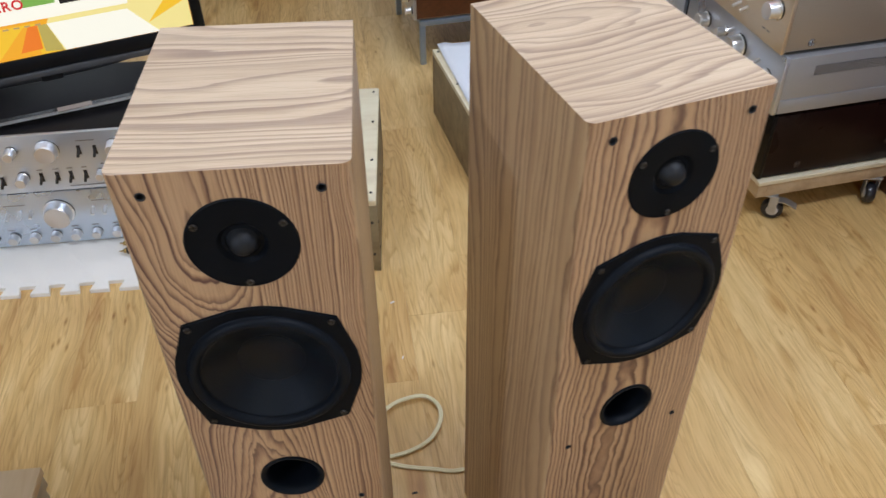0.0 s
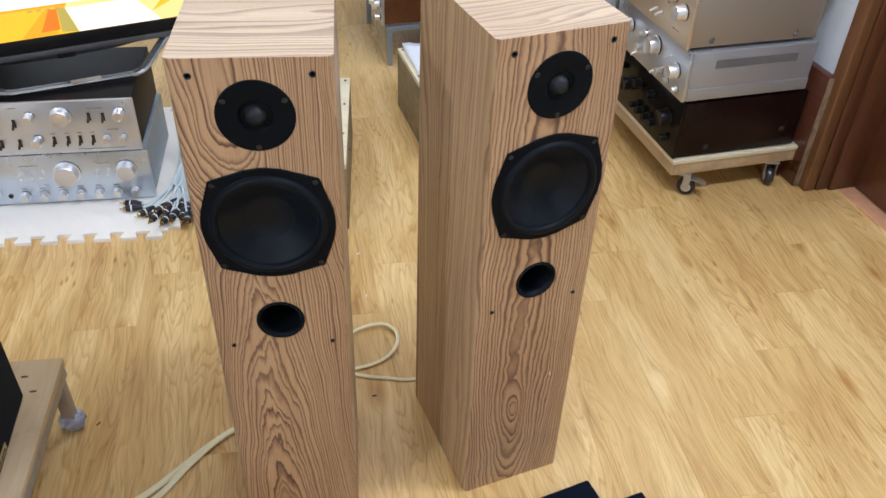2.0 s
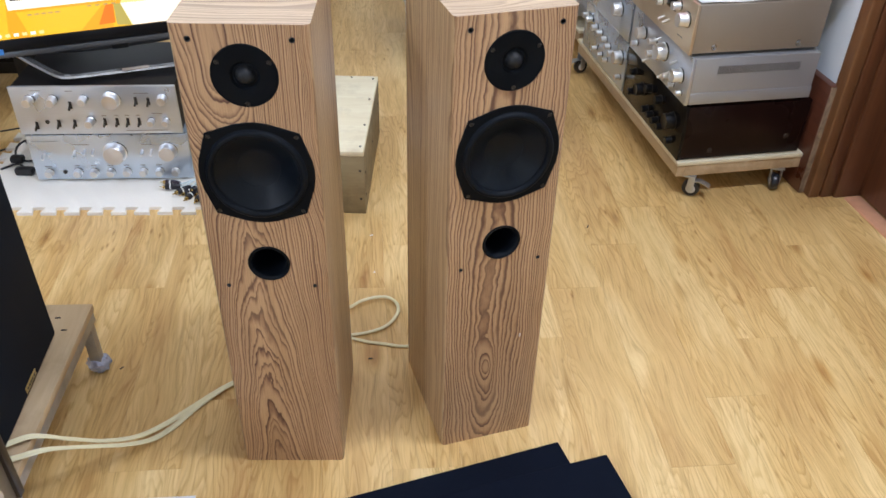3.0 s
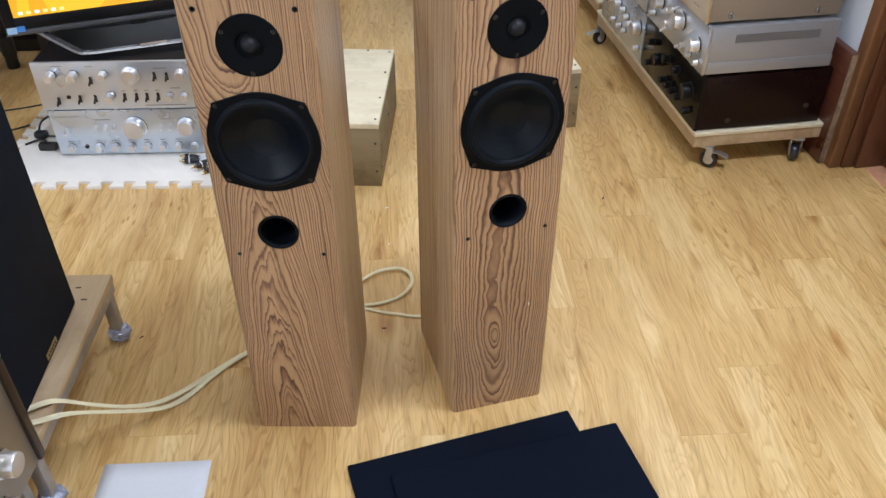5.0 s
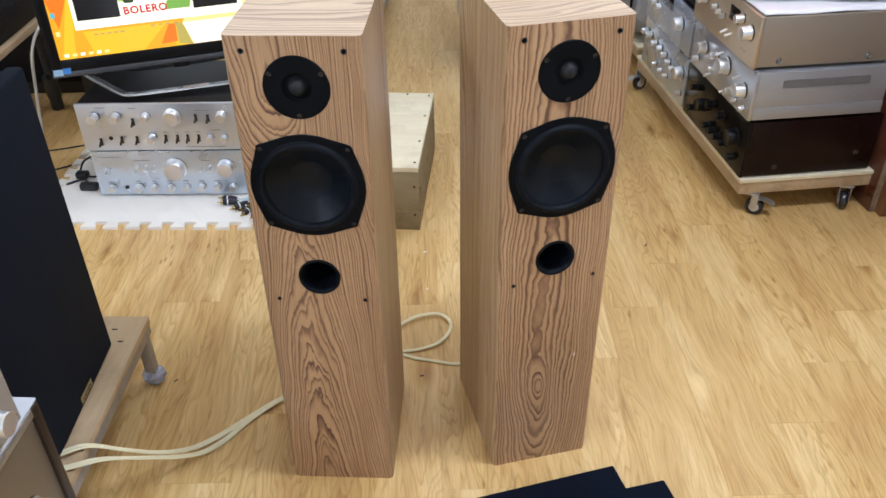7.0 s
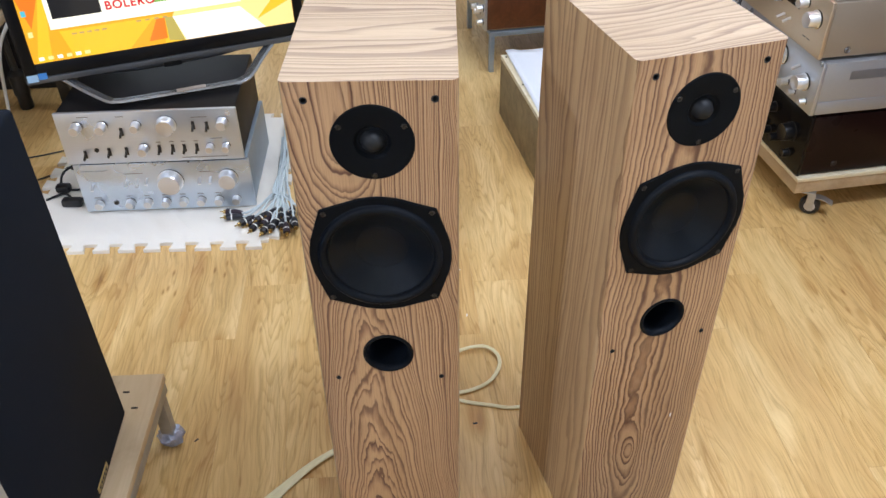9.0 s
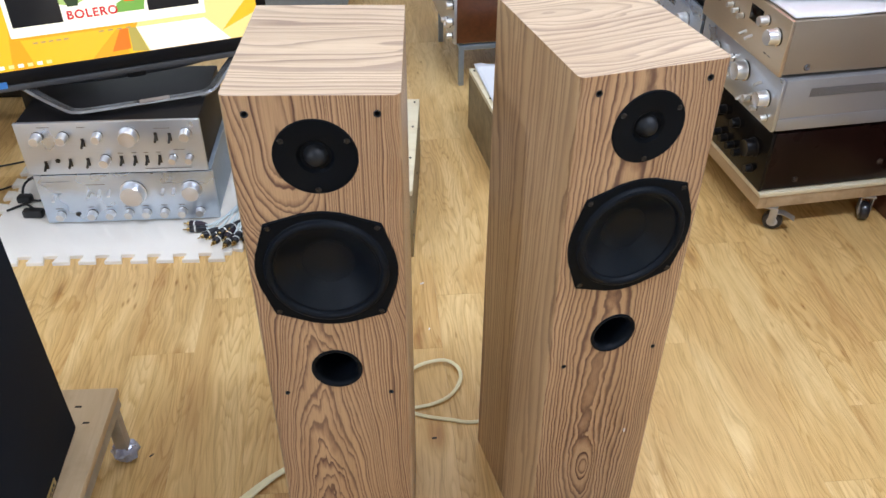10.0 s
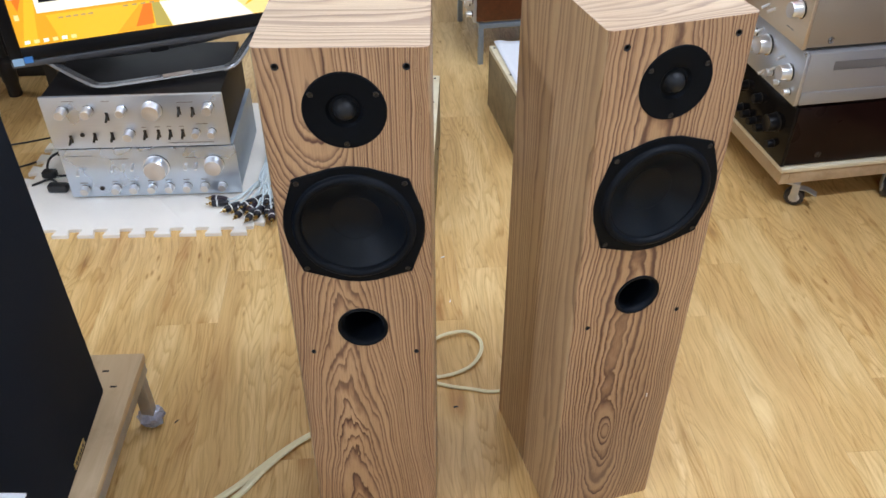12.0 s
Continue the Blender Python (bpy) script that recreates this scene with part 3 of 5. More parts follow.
def basket_outline(n=30):
    """A round woofer chassis with four ears."""
    pts = []
    for k in range(4 * n):
        a = 2 * math.pi * k / (4 * n)
        c, s = abs(math.cos(a)), abs(math.sin(a))
        # the round body, or the straight edges that run from it to the ears
        r = max(0.0905, min(0.0958 / (s + 0.327 * c), 0.0958 / (c + 0.327 * s)) if abs(a % (math.pi / 2) - math.pi / 4) < 0.56 else 0.0905)
        pts.append((r * math.cos(a), r * math.sin(a)))
    return pts


TURN_FRONT = pose(0, 0, 0, 90, 0, 0)             # turned parts face the listener
tw_flange = to_mesh(lathe([(0.0135, -0.004), (0.0150, -0.001), (0.0185, -0.0015), (0.022, 0.0022), (0.030, 0.0035), (0.0482, 0.0038), (0.0497, 0.0024), (0.0497, -0.004), (0.0135, -0.004)], 64), "flange", black_satin)
tw_dome = to_mesh(lathe([(0.0145, -0.002), (0.0125, 0.0005), (0.0118, 0.0035), (0.0095, 0.0075), (0.0055, 0.0100), (0, 0.0108)], 40), "dome", dome_silk)
screw_mesh = to_mesh(lathe([(0, 0.0018), (0.0012, 0.0018), (0.0016, 0.0006), (0.0030, 0.0016), (0.0034, 0.0), (0.0034, -0.002)], 14), "screw", zinc)
screw_black = to_mesh(lathe([(0, 0.0004), (0.0012, 0.0004), (0.0016, 0.0014), (0.0030, 0.0016), (0.0036, 0.0), (0.0036, -0.002)], 14), "screw", lever_dark)
chassis_bm = bmesh.new()
_loop = []
for ring_r, ring_z in ((None, 0.0), (None, 0.0016), ("in", 0.0026), (0.080, 0.0026), (0.080, 0.0)):
    if ring_r is None:
        pts = basket_outline()
    elif ring_r == "in":
        pts = [(x * 0.985, y * 0.985) for x, y in basket_outline()]
    else:
        pts = circle(ring_r, 120)
    _loop.append([chassis_bm.verts.new((x, y, ring_z)) for x, y in pts])
for a, bb in zip(_loop, _loop[1:] + _loop[:1]):
    for k in range(120):
        chassis_bm.faces.new((a[k], a[(k + 1) % 120], bb[(k + 1) % 120], bb[k]))
wo_chassis = to_mesh(chassis_bm, "chassis", black_satin)
surround = [(0.0805, 0.0024), (0.0790, 0.0036)] + [(0.0735 + 0.0055 * math.cos(a), 0.0034 + 0.0056 * math.sin(a)) for a in [math.pi * k / 9 for k in range(1, 9)]] + [(0.0675, 0.0026), (0.0655, 0.0022), (0.0650, 0.0006)]
wo_surround = to_mesh(lathe(surround, 72), "surround", black_rubber)
wo_cone = to_mesh(lathe([(0.0655, 0.0022), (0.060, -0.0015), (0.050, -0.0085), (0.042, -0.0135), (0.0345, -0.0175), (0.0335, -0.0182)], 72), "cone", cone_paper)
wo_cap = to_mesh(lathe([(0.0338, -0.0178), (0.0330, -0.0176), (0.029, -0.0193), (0.022, -0.0216), (0.014, -0.0232), (0.006, -0.0239), (0, -0.0240)], 64), "dust_cap", cone_paper)
port_mesh = to_mesh(lathe([(0.0355, -0.002), (0.0355, 0.0012), (0.0345, 0.0022), (0.0325, 0.0020), (0.0300, 0.0), (0.0285, -0.004), (0.0275, -0.010), (0.0275, -0.11), (0, -0.11)], 48), "port", black_rubber)
socket_big = to_mesh(lathe([(0.0046, 0.0004), (0.0040, 0.0008), (0.0030, 0.0), (0.0028, -0.012), (0, -0.012)], 16), "grille_socket", black_plastic)


def tower(m, front, side, top, label, chip=None):
    sp = thing("floorstanding_speaker", m, label, "loudspeaker", "pair of floorstanding speakers")
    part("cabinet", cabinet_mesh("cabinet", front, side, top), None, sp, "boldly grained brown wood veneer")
    tw = part("tweeter", tw_flange, None, sp, "black round tweeter plate", pose(0, 0.0024, 0.850, 90))
    part("dome", tw_dome, None, tw, "grey silk dome")
    for a in (150, 30, 270):
        part("screw", screw_black, None, tw, "", pose(0.0435 * math.cos(radians(a)), 0.0435 * math.sin(radians(a)), 0.0038))
    wo = part("woofer", wo_chassis, None, sp, "black woofer with four-eared frame", pose(0, -0.0003, 0.685, 90))
    part("surround", wo_surround, None, wo)
    part("cone", wo_cone, None, wo)
    part("dust_cap", wo_cap, None, wo)
    for a in (45, 135, 225, 315):
        part("screw", screw_black, None, wo, "", pose(0.0945 * math.cos(radians(a)), 0.0945 * math.sin(radians(a)), 0.0026))
    part("port", port_mesh, None, sp, "black bass reflex port", pose(0, -0.0003, 0.509, 90))
    for x, z, r in HOLES:
        part("grille_socket", socket_big, None, sp, "", pose(x, -0.0002, z, 90) @ Matrix.Diagonal((r / 0.0042, r / 0.0042, 1, 1)))
    if chip:
        part("chip_mark", box(chip[0] - 0.0012, chip[0] + 0.0012, -0.0006, 0.001, chip[1] - 0.004, chip[1] + 0.004, 0.0003), sign_white, sp)
    part("terminal_plate", box(-0.04, 0.04, SD, SD + 0.004, 0.16, 0.24, 0.001), black_plastic, sp)
    return sp


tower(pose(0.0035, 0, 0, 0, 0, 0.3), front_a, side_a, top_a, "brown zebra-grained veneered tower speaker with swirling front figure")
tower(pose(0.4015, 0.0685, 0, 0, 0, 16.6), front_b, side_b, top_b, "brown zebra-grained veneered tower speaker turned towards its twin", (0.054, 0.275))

# ---- amplifiers: shared makers ----
_knobs = {}


def knob_data(r, length, skirt=True, metal=None, cap=None):
    key = (round(r, 4), round(length, 4), skirt, metal.name if metal else "", cap.name if cap else "")
    if key not in _knobs:
        prof = [(r * 1.12, 0), (r * 1.12, length * 0.14), (r, length * 0.2)] if skirt else [(r, 0)]
        prof += [(r * 0.97, length * 0.9), (r * 0.9, length), (r * 0.86, length * 0.985), (0, length * 0.985)]
        bm = lathe(prof, 36)
        me = to_mesh(bm, "knob", [metal or knob_metal, cap or knob_face, lever_dark], 30)
        for f in me.polygons:
            if f.normal.z > 0.8 and f.center.z > length * 0.9:
                f.material_index = 1
            # dark base ring: paints the shadow round the foot of each knob
            elif skirt and f.center.z < length * 0.16:
                f.material_index = 2
        _knobs[key] = me
    return _knobs[key]


def lever_data():
    if "lever" not in _knobs:
        bm = box(-0.0042, 0.0042, -0.012, 0.012, 0, 0.0015, 0.0008)
        rod((0, 0.004, 0.001), (0, -0.007, 0.020), 0.0032, 10, bm)
        _knobs["lever"] = to_mesh(bm, "lever", lever_dark)
    return _knobs["lever"]


def toggle_data():
    if "toggle" not in _knobs:
        bm = lathe([(0.0046, 0), (0.0046, 0.002), (0.0028, 0.003), (0.0024, 0.006)], 14)
        rod((0, 0, 0.004), (0, -0.007, 0.020), 0.0042, 10, bm)
        _knobs["toggle"] = to_mesh(bm, "toggle", knob_metal)
    return _knobs["toggle"]


def slot_data():
    if "jack" not in _knobs:
        _knobs["jack"] = to_mesh(lathe([(0.0062, 0), (0.0062, 0.002), (0.0045, 0.0022), (0.0038, 0.0005), (0, 0.0005)], 18), "jack", lever_dark)
    return _knobs["jack"]


def bars(parent, x, z, w, h=0.0018, material=None, y=-0.0012):
    part("lettering", box(x - w / 2, x + w / 2, y, 0.001, z - h / 2, z + h / 2), material or print_grey, parent)


def amplifier(name, m, w, d, h, face, case, label, category="amplifier", knobs=(), levers=(), toggles=(), jacks=(), marks=(), overlap=0.004, side_screws=(), seam=None, vent=None, window=None, screw=None, foot=0.008, chamfer=0.0, metal=None, cap=None, group=""):
    """Front at y = 0 and facing -y, x across from the middle, z from the feet."""
    a = thing(name, m, label, category, group)
    part("case", box(-w / 2 + overlap, w / 2 - overlap, 0.008, d, foot, h - 0.002, 0.003), case, a)
    part("faceplate", box(-w / 2, w / 2, 0, 0.010, foot - 0.002, h, 0.0018), face, a)
    for x in (-w / 2 + 0.04, w / 2 - 0.04):
        for y in (0.04, d - 0.04):
            part("foot", lathe([(0.014, 0), (0.014, foot), (0.0, foot)], 20), black_rubber, a, "", pose(x, y, 0))
    for x, z, r, ln in knobs:
        part("knob", knob_data(r, ln, metal=metal, cap=cap), None, a, "", pose(x, 0, z, 90))
    for x, z in levers:
        part("lever", lever_data(), None, a, "", pose(x, 0, z, 90, 0, 0))
    for x, z in toggles:
        part("toggle", toggle_data(), None, a, "", pose(x, 0, z, 90, 0, 0))
    for x, z in jacks:
        part("jack", slot_data(), None, a, "", pose(x, 0, z, 90))
    for x, z, lw in marks:
        bars(a, x, z, lw)
    if window:
        x0, x1, z0, z1 = window
        part("display_window", box(x0, x1, -0.0015, 0.002, z0, z1, 0.0008), piano_front, a)
    for sgn, y, z in side_screws:
        part("side_screw", screw or screw_big, None, a, "", pose(sgn * (w / 2 - overlap), y, z, 0, 90 * sgn, 0))
    if seam:
        for sgn in (-1, 1):
            x = sgn * (w / 2 - overlap)
            part("side_trim", box(min(x, x + sgn * 0.0025), max(x, x + sgn * 0.0025), 0.012, d, foot, seam, 0.0006), case, a)
    if vent:
        sgn, y0, y1, z0, z1 = vent
        x = sgn * (w / 2 - overlap)
        v_ = part("vent", box(min(x, x + sgn * 0.0008), max(x, x + sgn * 0.0008), y0, y1, z0, z1), grey_case, a)
        for k in range(56):
            y = y0 + (y1 - y0) * (k + 0.5) / 56
            part("vent_slat", slat_mesh(z1 - z0), None, v_, "", pose(x + sgn * 0.0012, y, (z0 + z1) / 2))
    return a


_slats = {}


def slat_mesh(height):
    if height not in _slats:
        _slats[height] = to_mesh(box(-0.0006, 0.0006, -0.0011, 0.0011, -height / 2, height / 2), "vent_slat", silver_case)
    return _slats[height]


screw_big = to_mesh(lathe([(0, 0.0022), (0.0022, 0.0022), (0.0026, 0.0008), (0.0050, 0.0024), (0.0068, 0.0010), (0.0082, 0.0014), (0.0090, 0), (0.0090, -0.002)], 24), "side_screw", chrome)
screw_dull = screw_big.copy()
screw_dull.materials[0] = cheek_dark

# ---- left: foam mat, two amplifiers, television ----
MAT = pose(-1.06, 0.935, 0, 0, 0, 1.55) @ pose(-0.005, -0.031, 0)
teeth, mw, md = [], 0.67, 0.67
for side, (o, dx, dy) in enumerate(((Vector((0, 0)), Vector((1, 0)), Vector((0, -1))), (Vector((mw, 0)), Vector((0, 1)), Vector((1, 0))), (Vector((mw, md)), Vector((-1, 0)), Vector((0, 1))), (Vector((0, md)), Vector((0, -1)), Vector((-1, 0))))):
    length = mw if side % 2 == 0 else md
    cells = 10
    step = length / cells
    for k in range(cells):
        s = k * step
        for f, out in ((0.0, 0.0), (0.28, 0.0), (0.17, 0.028), (0.83, 0.028), (0.72, 0.0)):
            q = o + dx * (s + f * step) + dy * (out if side in (0, 1) or out == 0 else out)
            teeth.append((q.x, q.y))
solo("foam_mat", slab(teeth, 0.0, 0.011, 0.002), foam, MAT, "cream foam puzzle mat with toothed edges on the floor", "mat")

AMPS = pose(-0.684, 1.062, 0.011, 0, 0, 2.8)
AW = 0.468


def fx(s):
    return (s - 0.5) * AW


lower_knobs = [(fx(0.535), 0.100, 0.0315, 0.030), (fx(0.868), 0.103, 0.0245, 0.028)]
lower_knobs += [(fx(s), 0.033, 0.0115, 0.020) for s in (0.09, 0.27, 0.375, 0.48, 0.583, 0.687, 0.79, 0.893)]
amplifier("integrated_amplifier", AMPS, AW, 0.34, 0.158, silver_cool, steel_blue, "brushed silver amplifier with a large volume knob on a mat",
          knobs=lower_knobs, toggles=[(fx(s), z) for s, z in ((0.085, 0.094), (0.285, 0.104), (0.345, 0.106), (0.40, 0.106), (0.705, 0.104), (0.765, 0.104))],
          jacks=[(fx(0.185), 0.033)], marks=[(fx(0.07), 0.138, 0.035), (fx(0.155), 0.138, 0.03), (fx(0.09), 0.052, 0.02), (fx(0.33), 0.126, 0.05), (fx(0.74), 0.125, 0.03)] + [(fx(s), 0.054, 0.016) for s in (0.27, 0.375, 0.48, 0.583, 0.687, 0.79)])
upper_knobs = [(fx(0.115), 0.120, 0.0125, 0.032), (fx(0.255), 0.120, 0.0125, 0.032), (fx(0.44), 0.120, 0.0115, 0.030), (fx(0.605), 0.117, 0.0235, 0.026), (fx(0.915), 0.121, 0.0135, 0.030)]
upper_knobs += [(fx(0.45), 0.050, 0.0125, 0.030), (fx(0.82), 0.048, 0.0100, 0.024), (fx(0.91), 0.048, 0.0100, 0.024)]
amplifier("integrated_amplifier", AMPS @ pose(-0.006, -0.006, 0.158), 0.466, 0.33, 0.158, silver, grey_case, "silver amplifier with rows of levers, under a television",
          knobs=upper_knobs, levers=[(fx(s), z) for s, z in ((0.35, 0.100), (0.75, 0.112), (0.825, 0.110), (0.117, 0.036), (0.253, 0.042), (0.35, 0.042), (0.535, 0.046), (0.61, 0.046), (0.675, 0.046), (0.745, 0.046))],
          jacks=[(fx(0.185), 0.048)], marks=[(fx(0.16), 0.146, 0.03), (fx(0.36), 0.144, 0.02), (fx(0.79), 0.136, 0.04), (fx(0.86), 0.072, 0.03), (fx(0.78), 0.017, 0.12)] + [(fx(s), 0.066, 0.012) for s in (0.535, 0.61, 0.675, 0.745)])

# television
TVM = pose(-0.975, 1.0765, 0.395, 0, 0, 21.8) @ pose(0, 0, 0, -6, 0, 0)   # origin at the lower left front corner
tv = thing("television", TVM, "black television with a bright orange desktop on a chrome stand", "television")
TW, TH = 0.725, 0.435
part("back_shell", box(0.004, TW - 0.004, 0.012, 0.045, 0.004, TH - 0.004, 0.008), black_plastic, tv)
for x0, x1, z0, z1 in ((0, 0.030, 0, TH), (TW - 0.026, TW, 0, TH), (0.0302, TW - 0.0262, 0.012, 0.0455), (0.0302, TW - 0.0262, TH - 0.02, TH)):
    part("bezel", box(x0, x1, 0, 0.014, z0, z1, 0.002), tv_black, tv)
part("bottom_trim", box(0, TW, -0.001, 0.016, -0.004, 0.011, 0.002), tv_grey, tv, "dark grey metal lower edge")
part("sticker", box(0.004, 0.03, -0.0018, 0.001, 0.002, 0.020), plain("sticker_blue_a", (0.35, 0.55, 0.75), 0.4), tv, "small blue stickers")
part("sticker", box(0.031, 0.052, -0.0018, 0.001, 0.006, 0.022), plain("sticker_blue_b", (0.06, 0.25, 0.65), 0.4), tv, "small blue sticker")
part("mark", box(0.34, 0.385, -0.0018, 0.001, 0.002, 0.006), tv_grey, tv)


def lit(name, r, g, b, s=1.0):
    return glowing(name, (r, g, b), s)


SCR = 1.15
glow_yellow, glow_amber, glow_orange = lit("screen_yellow", 1.0, 0.60, 0.03, SCR), lit("screen_amber", 1.0, 0.45, 0.02, SCR), lit("screen_orange", 0.95, 0.22, 0.015, SCR)
glow_white, glow_pale, glow_dark = lit("screen_white", 1.0, 0.98, 0.86, 1.25), lit("screen_pale_yellow", 1.0, 0.85, 0.33, 1.15), lit("screen_dark", 0.006, 0.006, 0.008, 1.0)
glow_green, glow_red, glow_teal, glow_olive = lit("screen_green", 0.25, 0.55, 0.10), lit("screen_red", 0.75, 0.02, 0.03), lit("screen_teal", 0.10, 0.62, 0.80), lit("screen_olive", 0.62, 0.50, 0.12)
screen = part("screen", box(0.0305, TW - 0.0265, 0.003, 0.011, 0.046, TH - 0.0205), glow_amber, tv, "lit desktop picture in orange, yellow and white")


screen_print = lit("screen_print", 0.62, 0.42, 0.16)


def shape(pts, layer, material):
    """A flat patch of the lit picture."""
    bm = bmesh.new()
    bm.faces.new([bm.verts.new((min(max(x, L0), R0), 0.003 - 0.00025 * layer, min(max(z + 0.012, B0), T0))) for x, z in pts])
    return part("picture_patch", bm, material, screen)


B0, T0, L0, R0 = 0.0465, TH - 0.021, 0.031, TW - 0.027
shape([(L0, T0), (0.11, T0), (0.125, 0.30), (0.085, 0.20), (0.05, 0.12), (0.028, 0.20), (L0, 0.26)], 1, glow_orange)
shape([(0.04, 0.03), (0.075, 0.03), (0.10, 0.20), (0.125, 0.27), (0.085, 0.20)], 1, glow_yellow)
shape([(0.13, 0.03), (0.40, 0.03), (0.36, 0.105), (0.11, 0.105)], 1, glow_yellow)
shape([(0.265, 0.03), (0.355, 0.03), (0.362, 0.10), (0.335, 0.10)], 2, glow_amber)
shape([(0.315, 0.045), (0.362, 0.047), (0.365, 0.10), (0.345, 0.10)], 3, glow_orange)
shape([(0.365, 0.04), (0.405, 0.03), (0.385, 0.10), (0.366, 0.10)], 3, glow_olive)
shape([(0.405, 0.03), (R0, 0.03), (R0, T0), (0.56, T0), (0.385, 0.10)], 2, glow_pale)
shape([(0.408, 0.03), (0.62, 0.03), (0.56, 0.10), (0.385, 0.10)], 3, glow_white)
shape([(0.60, 0.06), (R0, 0.16), (R0, 0.10)], 4, glow_yellow)
shape([(0.092, 0.112), (0.565, 0.112), (0.570, 0.375), (0.092, 0.375)], 5, glow_white)
shape([(0.103, 0.137), (0.220, 0.137), (0.220, 0.262), (0.103, 0.262)], 6, glow_dark)
shape([(0.425, 0.137), (0.552, 0.137), (0.552, 0.262), (0.425, 0.262)], 6, glow_dark)
shape([(0.22, 0.205), (0.27, 0.195), (0.30, 0.215), (0.35, 0.225), (0.35, 0.262), (0.22, 0.262)], 6, glow_teal)
for k in range(5):
    x = 0.232 + 0.021 * k
    shape([(x, 0.222), (x + 0.006, 0.222), (x + 0.009, 0.252), (x + 0.003, 0.252)], 7, glow_white)
shape([(0.22, 0.180), (0.25, 0.172), (0.29, 0.188), (0.30, 0.205), (0.25, 0.215), (0.22, 0.205)], 6, lit("screen_lime", 0.55, 0.75, 0.25))
shape([(0.238, 0.172), (0.262, 0.172), (0.268, 0.192), (0.255, 0.200), (0.240, 0.196), (0.232, 0.190)], 8, lit("screen_bush", 0.03, 0.06, 0.02))
shape([(0.345, 0.142), (0.415, 0.142), (0.42, 0.165), (0.38, 0.178), (0.352, 0.165)], 6, glow_green)
shape([(0.37, 0.168), (0.395, 0.166), (0.398, 0.178), (0.378, 0.182)], 8, glow_orange)
text = bpy.data.curves.new("word", "FONT")
text.body, text.size, text.extrude, text.align_x = "BOLERO", 0.0290, 0.00006, "LEFT"
text.space_character, text.offset = 1.16, 0.0009
tob = new("title_word", text)
dg = bpy.context.evaluated_depsgraph_get()
word_mesh = bpy.data.meshes.new_from_object(tob.evaluated_get(dg))
bpy.data.objects.remove(tob)
word_mesh.materials.clear()
word_mesh.materials.append(glow_red)
part("title_word", word_mesh, None, screen, "red on-screen word", pose(0.230, 0.003 - 0.00024 * 9, 0.1535, 90))
for k in range(5):
    part("lettering", box(0.137 + 0.018 * k, 0.149 + 0.018 * k, 0.0008, 0.0012, 0.105, 0.109), screen_print, screen)
for k in range(4):
    part("lettering", box(0.295 + 0.022 * k, 0.307 + 0.022 * k, 0.0008, 0.0012, 0.112, 0.116), screen_print, screen)
for k in range(6):
    for c in range(2):
        if c and k > 2:
            continue
        x, z = 0.036 + 0.022 * c + 0.002 * (k % 2), 0.36 - 0.052 * k
        shape([(x, z), (x + 0.011, z), (x + 0.011, z + 0.014), (x, z + 0.014)], 6, (glow_white, glow_teal, glow_pale)[(k + c) % 3])
for k in range(6):
    shape([(0.045 + 0.022 * k, 0.040), (0.058 + 0.022 * k, 0.040), (0.058 + 0.022 * k, 0.049), (0.045 + 0.022 * k, 0.049)], 6, (glow_white, glow_pale)[k % 2])
stand = part("stand_loop", sweep([(0.075, 0.030, 0.006), (0.095, 0.010, -0.008), (0.135, -0.026, -0.032), (0.180, -0.060, -0.056), (0.200, -0.068, -0.0605), (0.230, -0.071, -0.062), (0.36, -0.077, -0.062), (0.49, -0.082, -0.062), (0.520, -0.078, -0.0605), (0.545, -0.060, -0.054), (0.585, -0.022, -0.028), (0.62, 0.010, -0.006), (0.64, 0.030, 0.006)], [(-0.014, -0.005), (0.011, -0.005), (0.015, 0.0), (0.010, 0.005), (-0.010, 0.005), (-0.016, 0.0)], 6), chrome, tv, "polished chrome loop of the stand")
part("stand_rear_bar", sweep([(0.10, 0.035, 0.002), (0.22, 0.03, -0.012), (0.36, 0.028, -0.014), (0.50, 0.03, -0.010), (0.61, 0.035, 0.004)], circle(0.008, 8), 6), tv_grey, tv)
part("stand_neck", box(0.335, 0.385, 0.012, 0.06, -0.022, 0.05, 0.006), black_plastic, tv)
part("stand_label", box(0.350, 0.425, -0.090, -0.068, -0.0578, -0.0562), plain("stand_label", (0.42, 0.36, 0.32), 0.4, 0.3), tv, "small pale label on the stand")

# ---- cords on and round the mat ----
plug_meshes = {}


def plug_parts(parent, p, q, shell):
    """A phono plug at p, pointing along q."""
    p, q = Vector(p), Vector(q).normalized()
    key = shell.name
    if key not in plug_meshes:
        plug_meshes[key] = (to_mesh(lathe([(0.0028, -0.014), (0.0046, -0.010), (0.0066, 0), (0.0070, 0.003), (0.0070, 0.024), (0.0060, 0.026), (0, 0.026)], 16), "plug_shell", shell),
                            to_mesh(lathe([(0.0042, 0.026), (0.0042, 0.032), (0.0034, 0.032), (0.0034, 0.028), (0.0014, 0.028), (0.0014, 0.040), (0, 0.042)], 16), "plug_tip", gold_plate),
                            to_mesh(lathe([(0.0072, 0.012), (0.0072, 0.015)], 16), "plug_ring", white_cord))
    m = Matrix.Translation(p) @ q.to_track_quat("Z", "Y").to_matrix().to_4x4() @ Matrix.Diagonal((1.35, 1.35, 1.2, 1))
    sh = part("plug", plug_meshes[key][0], None, parent, "", m)
    part("plug_tip", plug_meshes[key][1], None, sh, "gold-plated tip")
    part("plug_ring", plug_meshes[key][2], None, sh)


